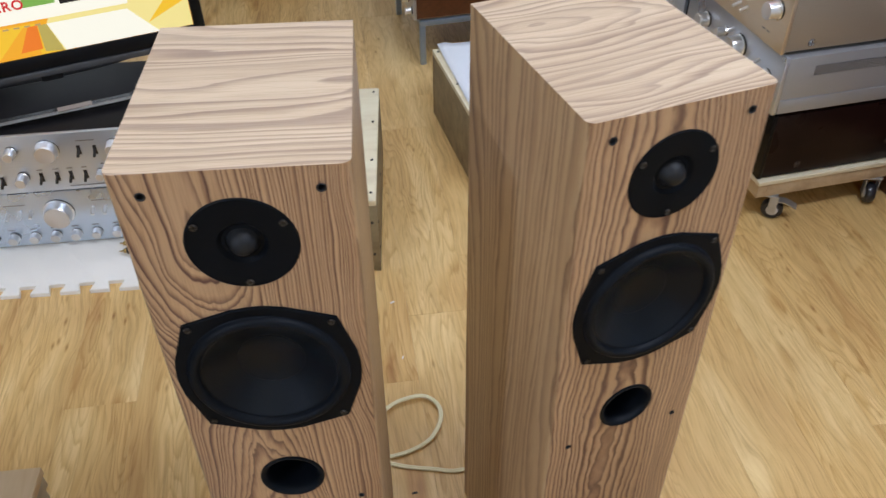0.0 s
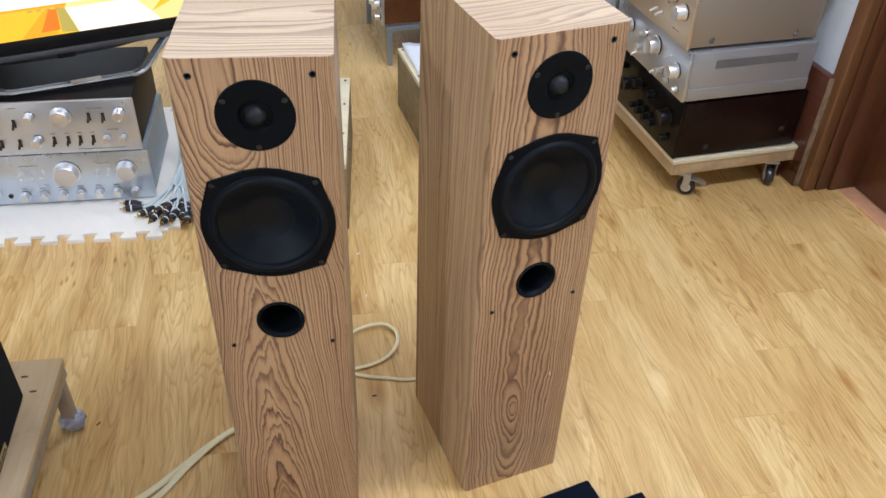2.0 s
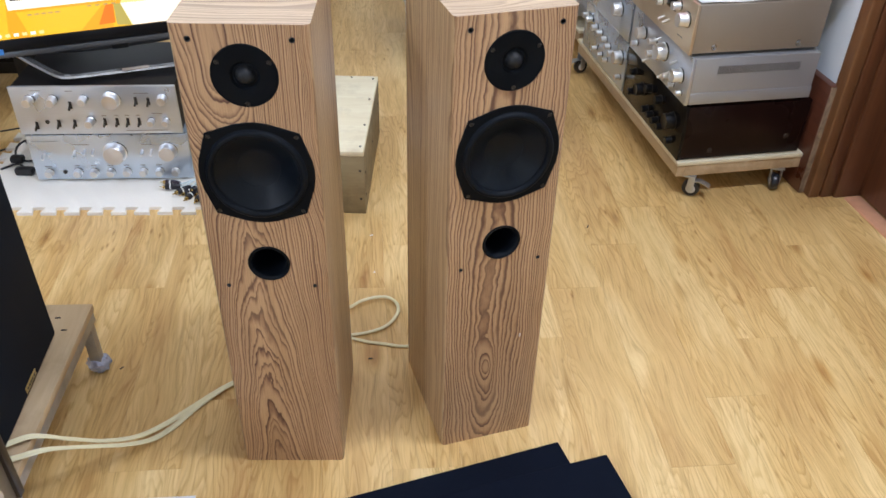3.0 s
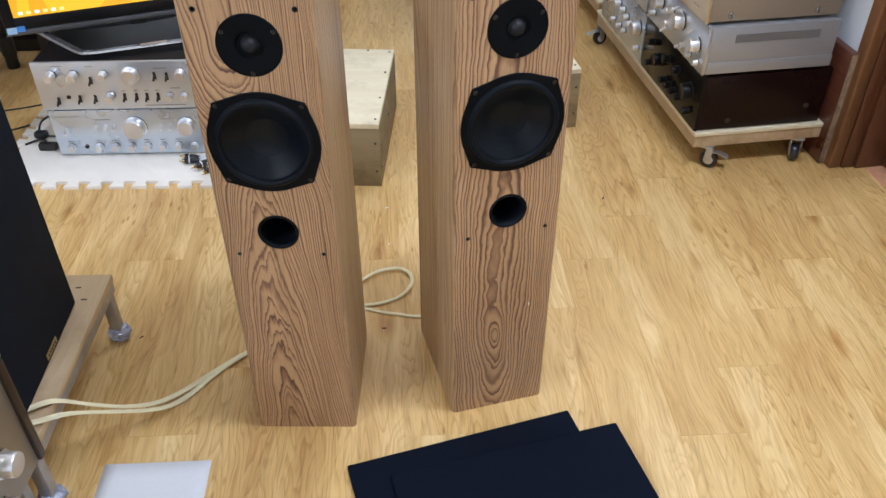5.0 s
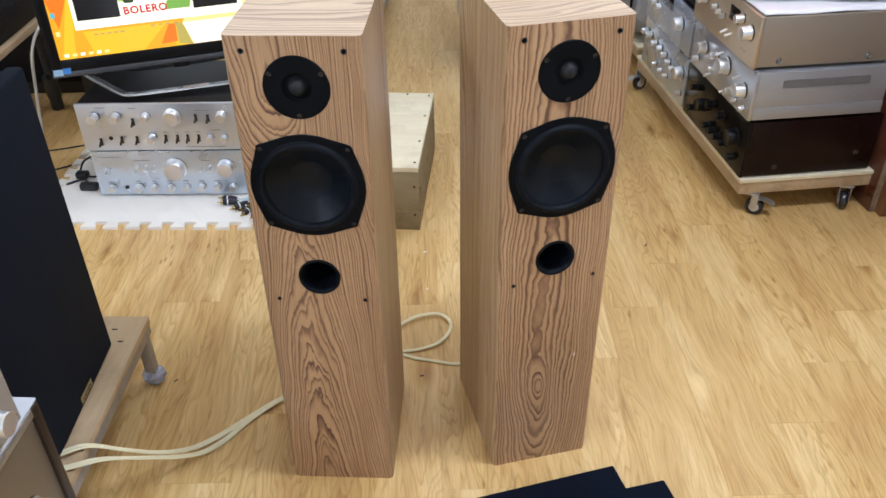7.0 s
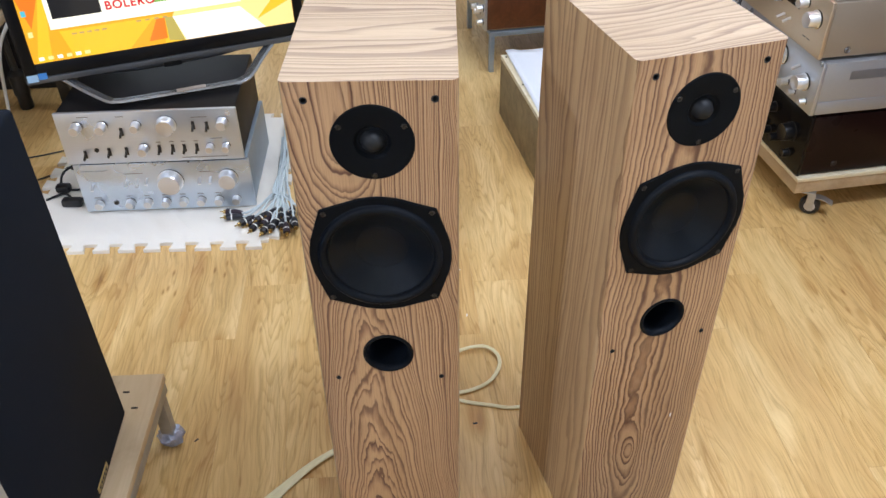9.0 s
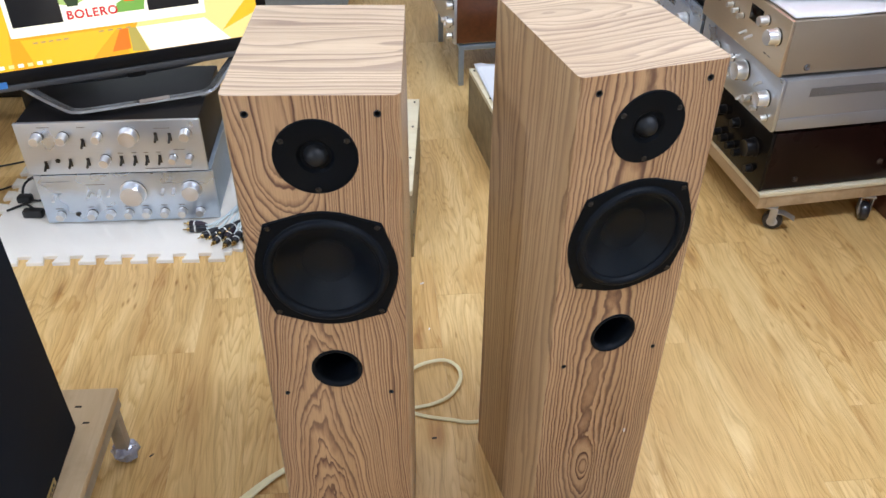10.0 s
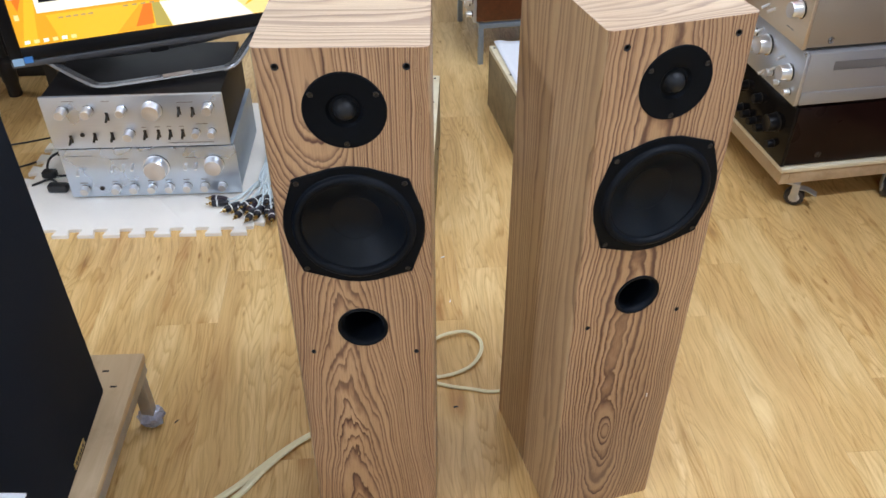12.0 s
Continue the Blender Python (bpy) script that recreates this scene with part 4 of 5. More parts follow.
CORDS = [((-0.500, 1.040), (-1, 0.12)), ((-0.492, 1.014), (-1, -0.10)), ((-0.455, 0.996), (-0.7, -0.7)), ((-0.432, 0.985), (-0.4, -0.95)), ((-0.405, 1.000), (-0.35, -0.9)),
         ((-0.385, 0.975), (-0.1, -1)), ((-0.365, 0.990), (0.1, -1)), ((-0.350, 0.965), (0.2, -1)), ((-0.395, 1.030), (-0.5, -0.8)), ((-0.340, 1.005), (0.3, -0.9)), ((-0.372, 1.035), (0.0, -1)),
         ((-0.418, 1.012), (-0.5, -0.8)), ((-0.358, 1.020), (0.15, -1)), ((-0.378, 1.005), (-0.2, -1)), ((-0.330, 0.985), (0.25, -1)), ((-0.322, 1.030), (0.35, -0.9)), ((-0.345, 1.045), (0.1, -1)), ((-0.400, 0.962), (-0.3, -1)), ((-0.440, 1.005), (-0.6, -0.75))]
for n, ((x, y), (dx, dy)) in enumerate(CORDS):
    d = Vector((dx, dy, 0)).normalized()
    z = 0.018 + 0.004 * (n % 3)
    e = Vector((x, y, z))
    mid = Vector((-0.408 + 0.007 * (n % 5), 1.125 + 0.03 * (n % 3), 0.020 + 0.006 * (n % 4)))
    far = Vector((-0.418 + 0.006 * (n % 6), 1.30 + 0.02 * (n % 4), 0.022 + 0.010 * (n % 3)))
    tail = Vector((-0.435 + 0.010 * (n % 4), 1.45 + 0.01 * n, 0.016 + 0.004 * (n % 3)))
    cab = thing("audio_cable", Matrix(), "pale grey-blue audio lead with black gold-tipped plugs", "cable", "bundle of audio leads")
    part("cord", sweep([e - d * 0.01, e - d * 0.035 + Vector((0, 0, 0.004)), e * 0.35 + mid * 0.65 - d * 0.015, mid, far, tail], circle(0.0030, 8), 8), pale_cord, cab)
    plug_parts(cab, e - d * 0.002, d, plug_red if n in (0, 4, 7) else plug_black)
power = thing("mains_lead", Matrix(), "tangled black mains lead beside the amplifiers", "cable")
part("cord", sweep([(-0.88, 1.43, 0.02), (-0.97, 1.34, 0.016), (-1.03, 1.26, 0.03), (-0.985, 1.22, 0.05), (-0.945, 1.20, 0.035), (-0.975, 1.16, 0.02), (-1.03, 1.17, 0.024), (-1.035, 1.22, 0.045), (-0.98, 1.255, 0.05), (-0.955, 1.16, 0.03), (-0.95, 1.10, 0.018)], circle(0.0035, 8), 8), black_plastic, power)
part("cord", sweep([(-1.06, 1.115, 0.014), (-1.02, 1.14, 0.018), (-0.99, 1.12, 0.022), (-0.965, 1.09, 0.02), (-0.945, 1.085, 0.018)], circle(0.0035, 8), 8), black_plastic, power)
part("plug", box(-1.0, -0.945, 1.077, 1.103, 0.012, 0.036, 0.006), black_plastic, power)
part("plug", box(-1.045, -1.005, 1.15, 1.178, 0.012, 0.034, 0.006), black_plastic, power)
thin = thing("thin_cord", Matrix(), "thin black lead on the floor", "cable")
part("cord", sweep([(-1.6, 1.35, 0.003), (-1.35, 1.33, 0.003), (-1.2, 1.37, 0.003), (-1.08, 1.42, 0.003), (-0.95, 1.45, 0.004)], circle(0.0025, 6), 6), black_plastic, thin)
part("cord", sweep([(-1.5, 1.16, 0.003), (-1.25, 1.19, 0.003), (-1.12, 1.25, 0.003), (-1.02, 1.33, 0.016), (-0.96, 1.37, 0.02)], circle(0.0028, 6), 6), black_plastic, thin)
pole = thing("floor_post", pose(-1.35, 1.70, 0), "black metal post with a thick rubber foot", "post")
part("upright", rod((0, 0, 0.13), (0, 0, 1.25), 0.012, 16), black_plastic, pole)
part("foot", lathe([(0, 0), (0.021, 0), (0.023, 0.006), (0.022, 0.045), (0.026, 0.055), (0.027, 0.125), (0.020, 0.135), (0.012, 0.14)], 20), black_plastic, pole)
white_lead = thing("white_lead", Matrix(), "white lead hanging down to the floor", "cable")
part("cord", sweep([(-1.0, 1.24, 0.53), (-1.03, 1.21, 0.515), (-1.050, 1.2, 0.490), (-1.074, 1.2, 0.454), (-1.095, 1.2, 0.400), (-1.112, 1.2, 0.307), (-1.138, 1.2, 0.150), (-1.155, 1.2, 0.064), (-1.17, 1.21, 0.012), (-1.22, 1.25, 0.005)], circle(0.0048, 8), 8), white_cord, white_lead)

# ---- far left: bench with black equipment ----
bench = thing("low_bench", pose(-1.13, 0.98, 0, 0, 0, 3), "low pine bench with black legs", "bench")
part("board", box(-0.6, 0, 0, 0.75, 0.43, 0.452, 0.003), pine, bench)
for x in (-0.57, -0.03):
    for y in (0.05, 0.72):
        part("leg", box(x - 0.02, x + 0.02, y - 0.02, y + 0.02, 0, 0.43, 0.003), black_plastic, bench)
key = thing("keyboard_mixer", pose(-1.16, 1.0, 0.452, 0, 0, 3), "black audio mixer with rows of small keys", "mixer")
part("case", box(-0.55, 0.012, -0.06, 0.70, 0, 0.09, 0.008), grey_case, key)
for r in range(4):
    for c in range(9):
        part("fader_cap", box(-0.10 - 0.1 * r, -0.06 - 0.1 * r, 0.06 + 0.066 * c, 0.10 + 0.066 * c, 0.0895, 0.098, 0.003), grey_case, key)

rack = thing("equipment_rack", pose(-1.62, 1.82, 0, 0, 0, 4), "black equipment rack with blank panels", "rack")
part("body", box(-0.45, 0.40, 0, 0.45, 0.0, 1.05, 0.006), black_plastic, rack)
for k in range(5):
    part("rack_panel", box(-0.42, 0.37, -0.006, 0.0, 0.05 + 0.20 * k, 0.235 + 0.20 * k, 0.003), grey_case, rack)

# ---- unfinished plywood boxes behind the towers ----


def crate(m, w, d, h, label, sheet=None):
    c = thing("plywood_box", m, label, "wooden box", "unfinished plywood boxes")
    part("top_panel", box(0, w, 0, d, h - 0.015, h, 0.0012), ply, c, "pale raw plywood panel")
    part("front_panel", box(0.0, w, 0.0, 0.015, 0, h - 0.0152, 0.001), ply_shaded, c)
    part("back_panel", box(0.0, w, d - 0.015, d, 0, h - 0.0152, 0.001), ply_shaded, c)
    part("side_panel", box(0, 0.015, 0.0152, d - 0.0152, 0, h - 0.0152, 0.001), ply_shaded, c)
    part("side_panel", box(w - 0.015, w, 0.0152, d - 0.0152, 0, h - 0.0152, 0.001), ply_shaded, c)
    for x, y in ((0.012, 0.02), (w - 0.012, 0.03), (w - 0.012, d * 0.32), (w - 0.013, d * 0.66), (w - 0.014, d - 0.02), (0.012, d - 0.02), (0.012, d * 0.5), (w * 0.6, d - 0.012)):
        part("screw", screw_black, None, c, "", pose(x, y, h))
    for x, z in ((w - 0.012, h * 0.25), (w - 0.012, h * 0.7), (0.014, h * 0.5)):
        part("screw", screw_black, None, c, "", pose(x, 0, z, 90))
    for y, z in ((0.03, 0.05), (0.03, h * 0.6), (d * 0.5, h * 0.5), (d - 0.03, h * 0.6)):
        part("screw", screw_black, None, c, "", pose(w, y, z, 0, 90, 0))
    return c


crate(pose(-0.125, 0.917, 0, 0, 0, -1.6), 0.214, 0.50, 0.208, "pale raw plywood box lying behind a tower speaker")
crate(pose(0.345, 1.200, 0, 0, 0, 11.5), 0.365, 0.43, 0.208, "raw plywood box with a white sheet on top")
paper2 = bmesh.new()
bmesh.ops.create_grid(paper2, x_segments=14, y_segments=14, size=0.5)
for vtx in paper2.verts:
    x, y = vtx.co.x, vtx.co.y
    vtx.co = Vector((0.012 + (x + 0.5) * 0.325 + 0.012 * y, 0.002 + (y + 0.5) * 0.44, 0.2105 + 0.0022 * math.sin(9 * x + 4 * y) ** 2 + (0.006 if x < -0.4 else 0) * (0.5 + y)))
sh2 = solo("white_sheet", paper2, white_paper, pose(0.345, 1.200, 0, 0, 0, 11.5), "white foam sheet lying on a plywood box", "sheet")
sh2.modifiers.new("thickness", "SOLIDIFY").thickness = 0.0015

# ---- flat cream speaker cable ----
RIBBON = [(-0.0062, -0.0006), (-0.0048, -0.0016), (-0.0012, -0.0013), (0, -0.0006), (0.0012, -0.0013), (0.0048, -0.0016), (0.0062, -0.0006), (0.0062, 0.0006), (0.0048, 0.0016), (0.0012, 0.0013), (0, 0.0006), (-0.0012, 0.0013), (-0.0048, 0.0016), (-0.0062, 0.0006)]
RIBBON = [(x * 1.12, z) for x, z in RIBBON]
loop = thing("speaker_cable", Matrix(), "flat cream twin speaker cable looped on the floor", "cable", "flat cream speaker cables")
part("strand", sweep([(0.02, 0.30, 0.16), (0.015, 0.34, 0.06), (0.03, 0.42, 0.008), (0.072, 0.468, 0.009), (0.112, 0.503, 0.010), (0.163, 0.516, 0.010), (0.193, 0.495, 0.009), (0.198, 0.457, 0.008), (0.176, 0.414, 0.006), (0.136, 0.389, 0.005), (0.084, 0.377, 0.004), (0.03, 0.37, 0.003), (0.0, 0.39, 0.003), (0.03, 0.395, 0.003), (0.08, 0.372, 0.003), (0.125, 0.356, 0.003), (0.174, 0.347, 0.003), (0.224, 0.340, 0.003), (0.30, 0.36, 0.003), (0.33, 0.37, 0.06), (0.335, 0.345, 0.16)], [(x * 0.6, z * 1.3) for x, z in RIBBON], 9), cream_pvc, loop)
feed = thing("speaker_cable", Matrix(), "two flat cream speaker cables running across the floor", "cable", "flat cream speaker cables")
part("strand", sweep([(-0.02, 0.30, 0.15), (-0.06, 0.30, 0.03), (-0.12, 0.25, 0.004), (-0.185, 0.198, 0.003), (-0.24, 0.140, 0.003), (-0.282, 0.094, 0.004), (-0.325, 0.048, 0.016), (-0.366, -0.005, 0.062), (-0.405, -0.055, 0.125), (-0.445, -0.098, 0.182), (-0.50, -0.130, 0.186), (-0.60, -0.16, 0.186)], RIBBON, 9), cream_pvc, feed)
part("strand", sweep([(-0.01, 0.31, 0.15), (-0.05, 0.31, 0.03), (-0.11, 0.255, 0.007), (-0.178, 0.200, 0.006), (-0.230, 0.140, 0.004), (-0.262, 0.090, 0.003), (-0.300, 0.048, 0.006), (-0.335, 0.004, 0.040), (-0.372, -0.052, 0.100), (-0.412, -0.118, 0.170), (-0.455, -0.150, 0.184), (-0.52, -0.175, 0.185), (-0.60, -0.20, 0.188)], RIBBON, 9), cream_pvc, feed)

# ---- black speaker on a plywood stand ----
clear_wrap = plain("wrapped_foot", (0.44, 0.48, 0.62), 0.15, 0.3, vary=0.6, grain=70, bump=0.6, coat=0.5, dirt=45.0)


bag = bmesh.new()
bmesh.ops.create_icosphere(bag, subdivisions=3, radius=1.0)
for vtx in bag.verts:
    k = 1 + 0.26 * noise.noise(vtx.co * 1.9) + 0.16 * noise.noise(vtx.co * 5.0)
    vtx.co = Vector((vtx.co.x * 0.025 * k, vtx.co.y * 0.025 * k, max(-0.0163, vtx.co.z * 0.021 * k)))
foot_bag = to_mesh(bag, "wrapped_foot", clear_wrap, 20)


def low_stand(m, length, label):
    """A plywood top on a steel angle frame, on four wrapped feet; x to the back, y along the near edge."""
    s = thing("speaker_stand", m, label, "stand", "plywood stands")
    part("plywood_top", box(-0.46, 0, -length, 0, 0.160, 0.178, 0.0015), pine, s)
    part("frame_rail", box(-0.035, -0.002, -length + 0.002, -0.002, 0.132, 0.1598, 0.002), galvanised, s)
    part("frame_rail", box(-0.455, -0.425, -length + 0.002, -0.002, 0.132, 0.1598, 0.002), galvanised, s)
    part("frame_rail", box(-0.425, -0.036, -0.034, -0.002, 0.132, 0.1598, 0.002), galvanised, s)
    part("frame_rail", box(-0.425, -0.036, -length + 0.002, -length + 0.032, 0.132, 0.1598, 0.002), galvanised, s)
    for x in (-0.018, -0.44):
        for y in (-0.018, -length + 0.018):
            lg = part("leg", box(x - 0.012, x + 0.012, y - 0.012, y + 0.012, 0.012, 0.1318, 0.002), galvanised, s)
            part("wrapped_foot", foot_bag, None, lg, "foot wrapped in crumpled clear film", pose(x, y, 0.0165, 0, 0, 70 * x * 100))
    for x, y in ((-0.06, -0.045), (-0.035, -0.085), (-0.11, -0.02)):
        part("nail_mark", box(x - 0.006, x + 0.006, y - 0.002, y + 0.002, 0.1775, 0.1786), lever_dark, s)
    return s


low_stand(pose(-0.462, 0.280, 0, 0, 0, 2.5), 0.49, "low plywood stand on a grey steel frame with wrapped feet")
low_stand(pose(-0.455, -0.222, 0, 0, 0, 2.5), 0.50, "low plywood stand carrying a stack of amplifiers")
bs = thing("black_speaker", pose(-0.503, 0.178, 0.178, 0, 0, 94.5), "large black floor speaker with a cloth grille on a stand", "loudspeaker")
part("cabinet", box(-0.40, 0, 0.034, 0.36, 0, 0.622, 0.004), speaker_black, bs)
part("grille", box(-0.402, 0.002, 0, 0.030, 0.004, 0.628, 0.007, 3), speaker_black, bs, "black cloth grille frame")
part("badge", box(-0.182, -0.126, -0.0012, 0.002, 0.014, 0.028, 0.0006), badge_gold, bs, "small gold badge")
for k in range(5):
    part("badge_bar", box(-0.176 + 0.009 * k, -0.170 + 0.009 * k, -0.0016, 0.0, 0.018, 0.024), lever_dark, bs)
part("badge_ring", lathe([(0.016, 0), (0.018, 0.0012), (0.020, 0)], 32), zinc, bs, "", pose(-0.30, 0.12, 0.622))

# stack of amplifiers beside it
low = amplifier("receiver", pose(-0.415, -0.446, 0.178, 0, 0, 90), 0.42, 0.34, 0.242, shaded_face, cheek_dark, "dark wood-cased receiver with a silver front toned down by shade, on a stand", knobs=[(0.13, 0.10, 0.022, 0.028), (0.02, 0.10, 0.022, 0.028), (0.10, 0.04, 0.010, 0.018), (0.04, 0.04, 0.010, 0.018)], window=(-0.18, 0.0, 0.14, 0.21), overlap=0.002)
part("top_trim", box(-0.21, 0.2103, -0.004, 0.0, 0.226, 0.242, 0.001), zinc, low, "bright metal trim")
part("end_cheek", box(0.2105, 0.228, -0.006, 0.34, 0.006, 0.242, 0.003), cheek_dark, low, "dark wooden end cheek")
sheet3 = solo("paper_sheet", box(-0.215, 0.232, -0.002, 0.30, 0, 0.004, 0.001), white_paper, pose(-0.415, -0.446, 0.420, 0, 0, 90), "white paper sheet under an amplifier", "paper")
amplifier("preamplifier", pose(-0.41, -0.472, 0.424, 0, 0, 90), 0.42, 0.33, 0.108, silver, grey_case, "brushed silver amplifier with large round knobs in a stack", knobs=[(0.147, 0.060, 0.020, 0.031), (-0.02, 0.060, 0.016, 0.028), (-0.09, 0.060, 0.016, 0.028)], toggles=[(0.09, 0.04), (0.06, 0.04), (0.03, 0.04)], jacks=[(0.175, 0.022), (0.195, 0.022)], window=(-0.05, 0.10, 0.08, 0.098))
amplifier("preamplifier", pose(-0.41, -0.472, 0.532, 0, 0, 90), 0.42, 0.33, 0.103, silver, grey_case, "brushed silver amplifier with large round knobs in a stack", knobs=[(0.14, 0.055, 0.020, 0.031), (0.04, 0.055, 0.016, 0.028), (-0.05, 0.055, 0.016, 0.028)], toggles=[(0.09, 0.03), (-0.1, 0.03), (-0.13, 0.03)], jacks=[(0.185, 0.018), (0.17, 0.018)])

# ---- cloth grilles and paper on the floor ----


def loose_grille(m, label, group="loose speaker grilles"):
    g = thing("speaker_grille", m, label, "speaker grille", group)
    part("cloth_frame", box(0, 0.478, -0.196, 0, 0.0, 0.0135, 0.004, 3), grille_cloth, g)
    for x in (0.02, 0.458):
        for y in (-0.176, -0.02):
            part("peg", lathe([(0.004, -0.0005), (0.004, 0.001), (0, 0.001)], 10), black_plastic, g, "", pose(x, y, 0.001))
    return g


loose_grille(pose(0.0965, -0.108, 0.0, 0, 0, 18.4), "black cloth speaker grille lying on the floor")
loose_grille(pose(0.186, -0.140, 0.0136, 0, 0, 16.9), "black cloth speaker grille lying across another one")
page = bmesh.new()
bmesh.ops.create_grid(page, x_segments=8, y_segments=8, size=0.5)
for vtx in page.verts:
    x, y = vtx.co.x, vtx.co.y
    vtx.co = Vector(((x + 0.5) * 0.213, (y - 0.5) * 0.30, 0.0012 + 0.0015 * max(0, x + y) ** 2))
pg = solo("paper_page", page, white_paper, pose(-0.391, -0.104, 0, 0, 0, 3.5), "white sheet of paper on the floor", "paper")
pg.modifiers.new("thickness", "SOLIDIFY").thickness = 0.0004

# ---- right: trolley with amplifiers ----


def caster(parent, u, v_, turn, brake=False):
    c = part("caster", box(-0.022, 0.022, -0.022, 0.022, 0.071, 0.0748, 0.001), zinc, parent, "", pose(u, v_, 0, 0, 0, turn))
    fork = box(-0.017, -0.0145, 0.004, 0.024, 0.024, 0.071, 0.001)
    box(0.0145, 0.017, 0.004, 0.024, 0.024, 0.071, 0.001, bm=fork)
    box(-0.0142, 0.0142, -0.016, 0.016, 0.0645, 0.071, 0.001, bm=fork)
    part("fork", fork, zinc, c)
    part("wheel", lathe([(0.006, -0.012), (0.018, -0.012), (0.024, -0.011), (0.027, -0.006), (0.027, 0.006), (0.024, 0.011), (0.018, 0.012), (0.006, 0.012)], 28, "x"), wheel_grey, c, "", pose(0, 0.016, 0.027))
    part("hub", lathe([(0, -0.0138), (0.006, -0.0138), (0.013, -0.0125), (0.015, -0.0118), (0.015, 0.0118), (0.013, 0.0125), (0.006, 0.0138), (0, 0.0138)], 20, "x"), hub_pale, c, "", pose(0, 0.016, 0.027))
    if brake:
        part("brake_pedal", sweep([(0, 0.012, 0.052), (0, 0.040, 0.055), (0, 0.070, 0.044)], [(-0.012, -0.0012), (0.012, -0.0012), (0.012, 0.0012), (-0.012, 0.0012)], 4), zinc, c)
    return c


def trolley(m, u0, u1, v0, v1, label, rail=None):
    d = thing("trolley", m, label, "trolley", "low trolleys on casters")
    part("top_board", box(u0 - 0.004, u1 + 0.004, v0 - 0.004, v1 + 0.004, 0.113, 0.1248, 0.0015), ply, d)
    part("side_rail", box(u0, u0 + 0.025, v0, v1, 0.075, 0.1128, 0.0015), rail or pine, d)
    part("side_rail", box(u1 - 0.025, u1, v0, v1, 0.075, 0.1128, 0.0015), rail or pine, d)
    part("end_rail", box(u0 + 0.0252, u1 - 0.0252, v0, v0 + 0.025, 0.075, 0.1128, 0.0015), rail or pine, d)
    part("end_rail", box(u0 + 0.0252, u1 - 0.0252, v1 - 0.025, v1, 0.075, 0.1128, 0.0015), rail or pine, d)
    caster(d, u0 + 0.050, v0 + 0.018, 236, True)
    caster(d, u1 - 0.062, v0 + 0.020, 158)
    caster(d, u0 + 0.022, v1 - 0.03, 100, True)
    caster(d, u1 - 0.05, v1 - 0.03, 20)
    return d


trolley(ROOM, -0.040, 0.366, -0.026, 0.935, "low pine trolley on swivel casters loaded with amplifiers")
FACE = -90
amplifier("power_amplifier", ROOM @ pose(-0.045, 0.212, 0.1248, 0, 0, FACE), 0.462, 0.395, 0.178, piano_front, piano_brown, screw=screw_dull, label="glossy dark brown amplifier with black knobs on a trolley",
          knobs=[(0.16, 0.10, 0.024, 0.03), (0.10, 0.05, 0.011, 0.022), (0.06, 0.05, 0.011, 0.022), (0.02, 0.05, 0.011, 0.022), (0.06, 0.12, 0.013, 0.022), (-0.02, 0.12, 0.013, 0.022), (-0.02, 0.05, 0.011, 0.022), (-0.08, 0.09, 0.02, 0.026), (-0.15, 0.05, 0.011, 0.02), (-0.15, 0.12, 0.011, 0.02), (0.17, 0.04, 0.011, 0.02)],
          metal=black_knob, cap=black_knob, overlap=0.001, foot=0.004, side_screws=[(1, 0.10, 0.03), (1, 0.34, 0.06)])
amplifier("stereo_amplifier", ROOM @ pose(-0.058, 0.200, 0.3030, 0, 0, FACE), 0.44, 0.388, 0.148, silver, silver_case, "brushed silver amplifier with a vented side in a stack",
          knobs=[(0.165, 0.075, 0.020, 0.030), (0.04, 0.095, 0.025, 0.032), (0.185, 0.030, 0.008, 0.018), (0.13, 0.030, 0.008, 0.018), (0.09, 0.040, 0.010, 0.02), (-0.03, 0.060, 0.011, 0.026), (-0.03, 0.100, 0.010, 0.026), (-0.12, 0.09, 0.018, 0.028), (-0.16, 0.04, 0.009, 0.022)],
          toggles=[(0.125, 0.10), (0.105, 0.06), (0.0, 0.12), (-0.06, 0.03), (0.06, 0.03)], side_screws=[(1, 0.058, 0.021), (1, 0.362, 0.021)], seam=0.042, vent=(1, 0.082, 0.332, 0.098, 0.121), overlap=0.002)
amplifier("stereo_amplifier", ROOM @ pose(-0.072, 0.205, 0.4512, 0, 0, FACE), 0.43, 0.395, 0.148, champagne, champagne_case, "champagne-gold amplifier with a plain side in a stack",
          knobs=[(0.17, 0.092, 0.020, 0.030), (0.115, 0.112, 0.012, 0.026), (0.0, 0.080, 0.007, 0.018), (-0.03, 0.083, 0.007, 0.018), (-0.06, 0.088, 0.007, 0.018), (-0.14, 0.09, 0.018, 0.026)],
          toggles=[(0.06, 0.05), (0.03, 0.05)], window=(0.03, 0.09, 0.085, 0.125), marks=[(0.155, 0.035, 0.012), (0.135, 0.035, 0.012)], side_screws=[(1, 0.074, 0.025), (1, 0.328, 0.025)], overlap=0.004)
cover = bmesh.new()
bmesh.ops.create_grid(cover, x_segments=16, y_segments=12, size=0.5)
for vtx in cover.verts:
    x, y = vtx.co.x, vtx.co.y
    u_, v_ = -0.060 + (x + 0.5) * 0.45, 0.000 + (y + 0.5) * 0.40
    vtx.co = Vector((u_, v_, 0.6020 + 0.003 * math.sin(7 * x + 3 * y) ** 2 + (0.010 * max(0, x - 0.36) / 0.14)))
cv = solo("white_cover", cover, white_foamboard, ROOM, "white plastic sheet covering the top of a gold amplifier", "sheet")
cv.modifiers.new("thickness", "SOLIDIFY").thickness = 0.003

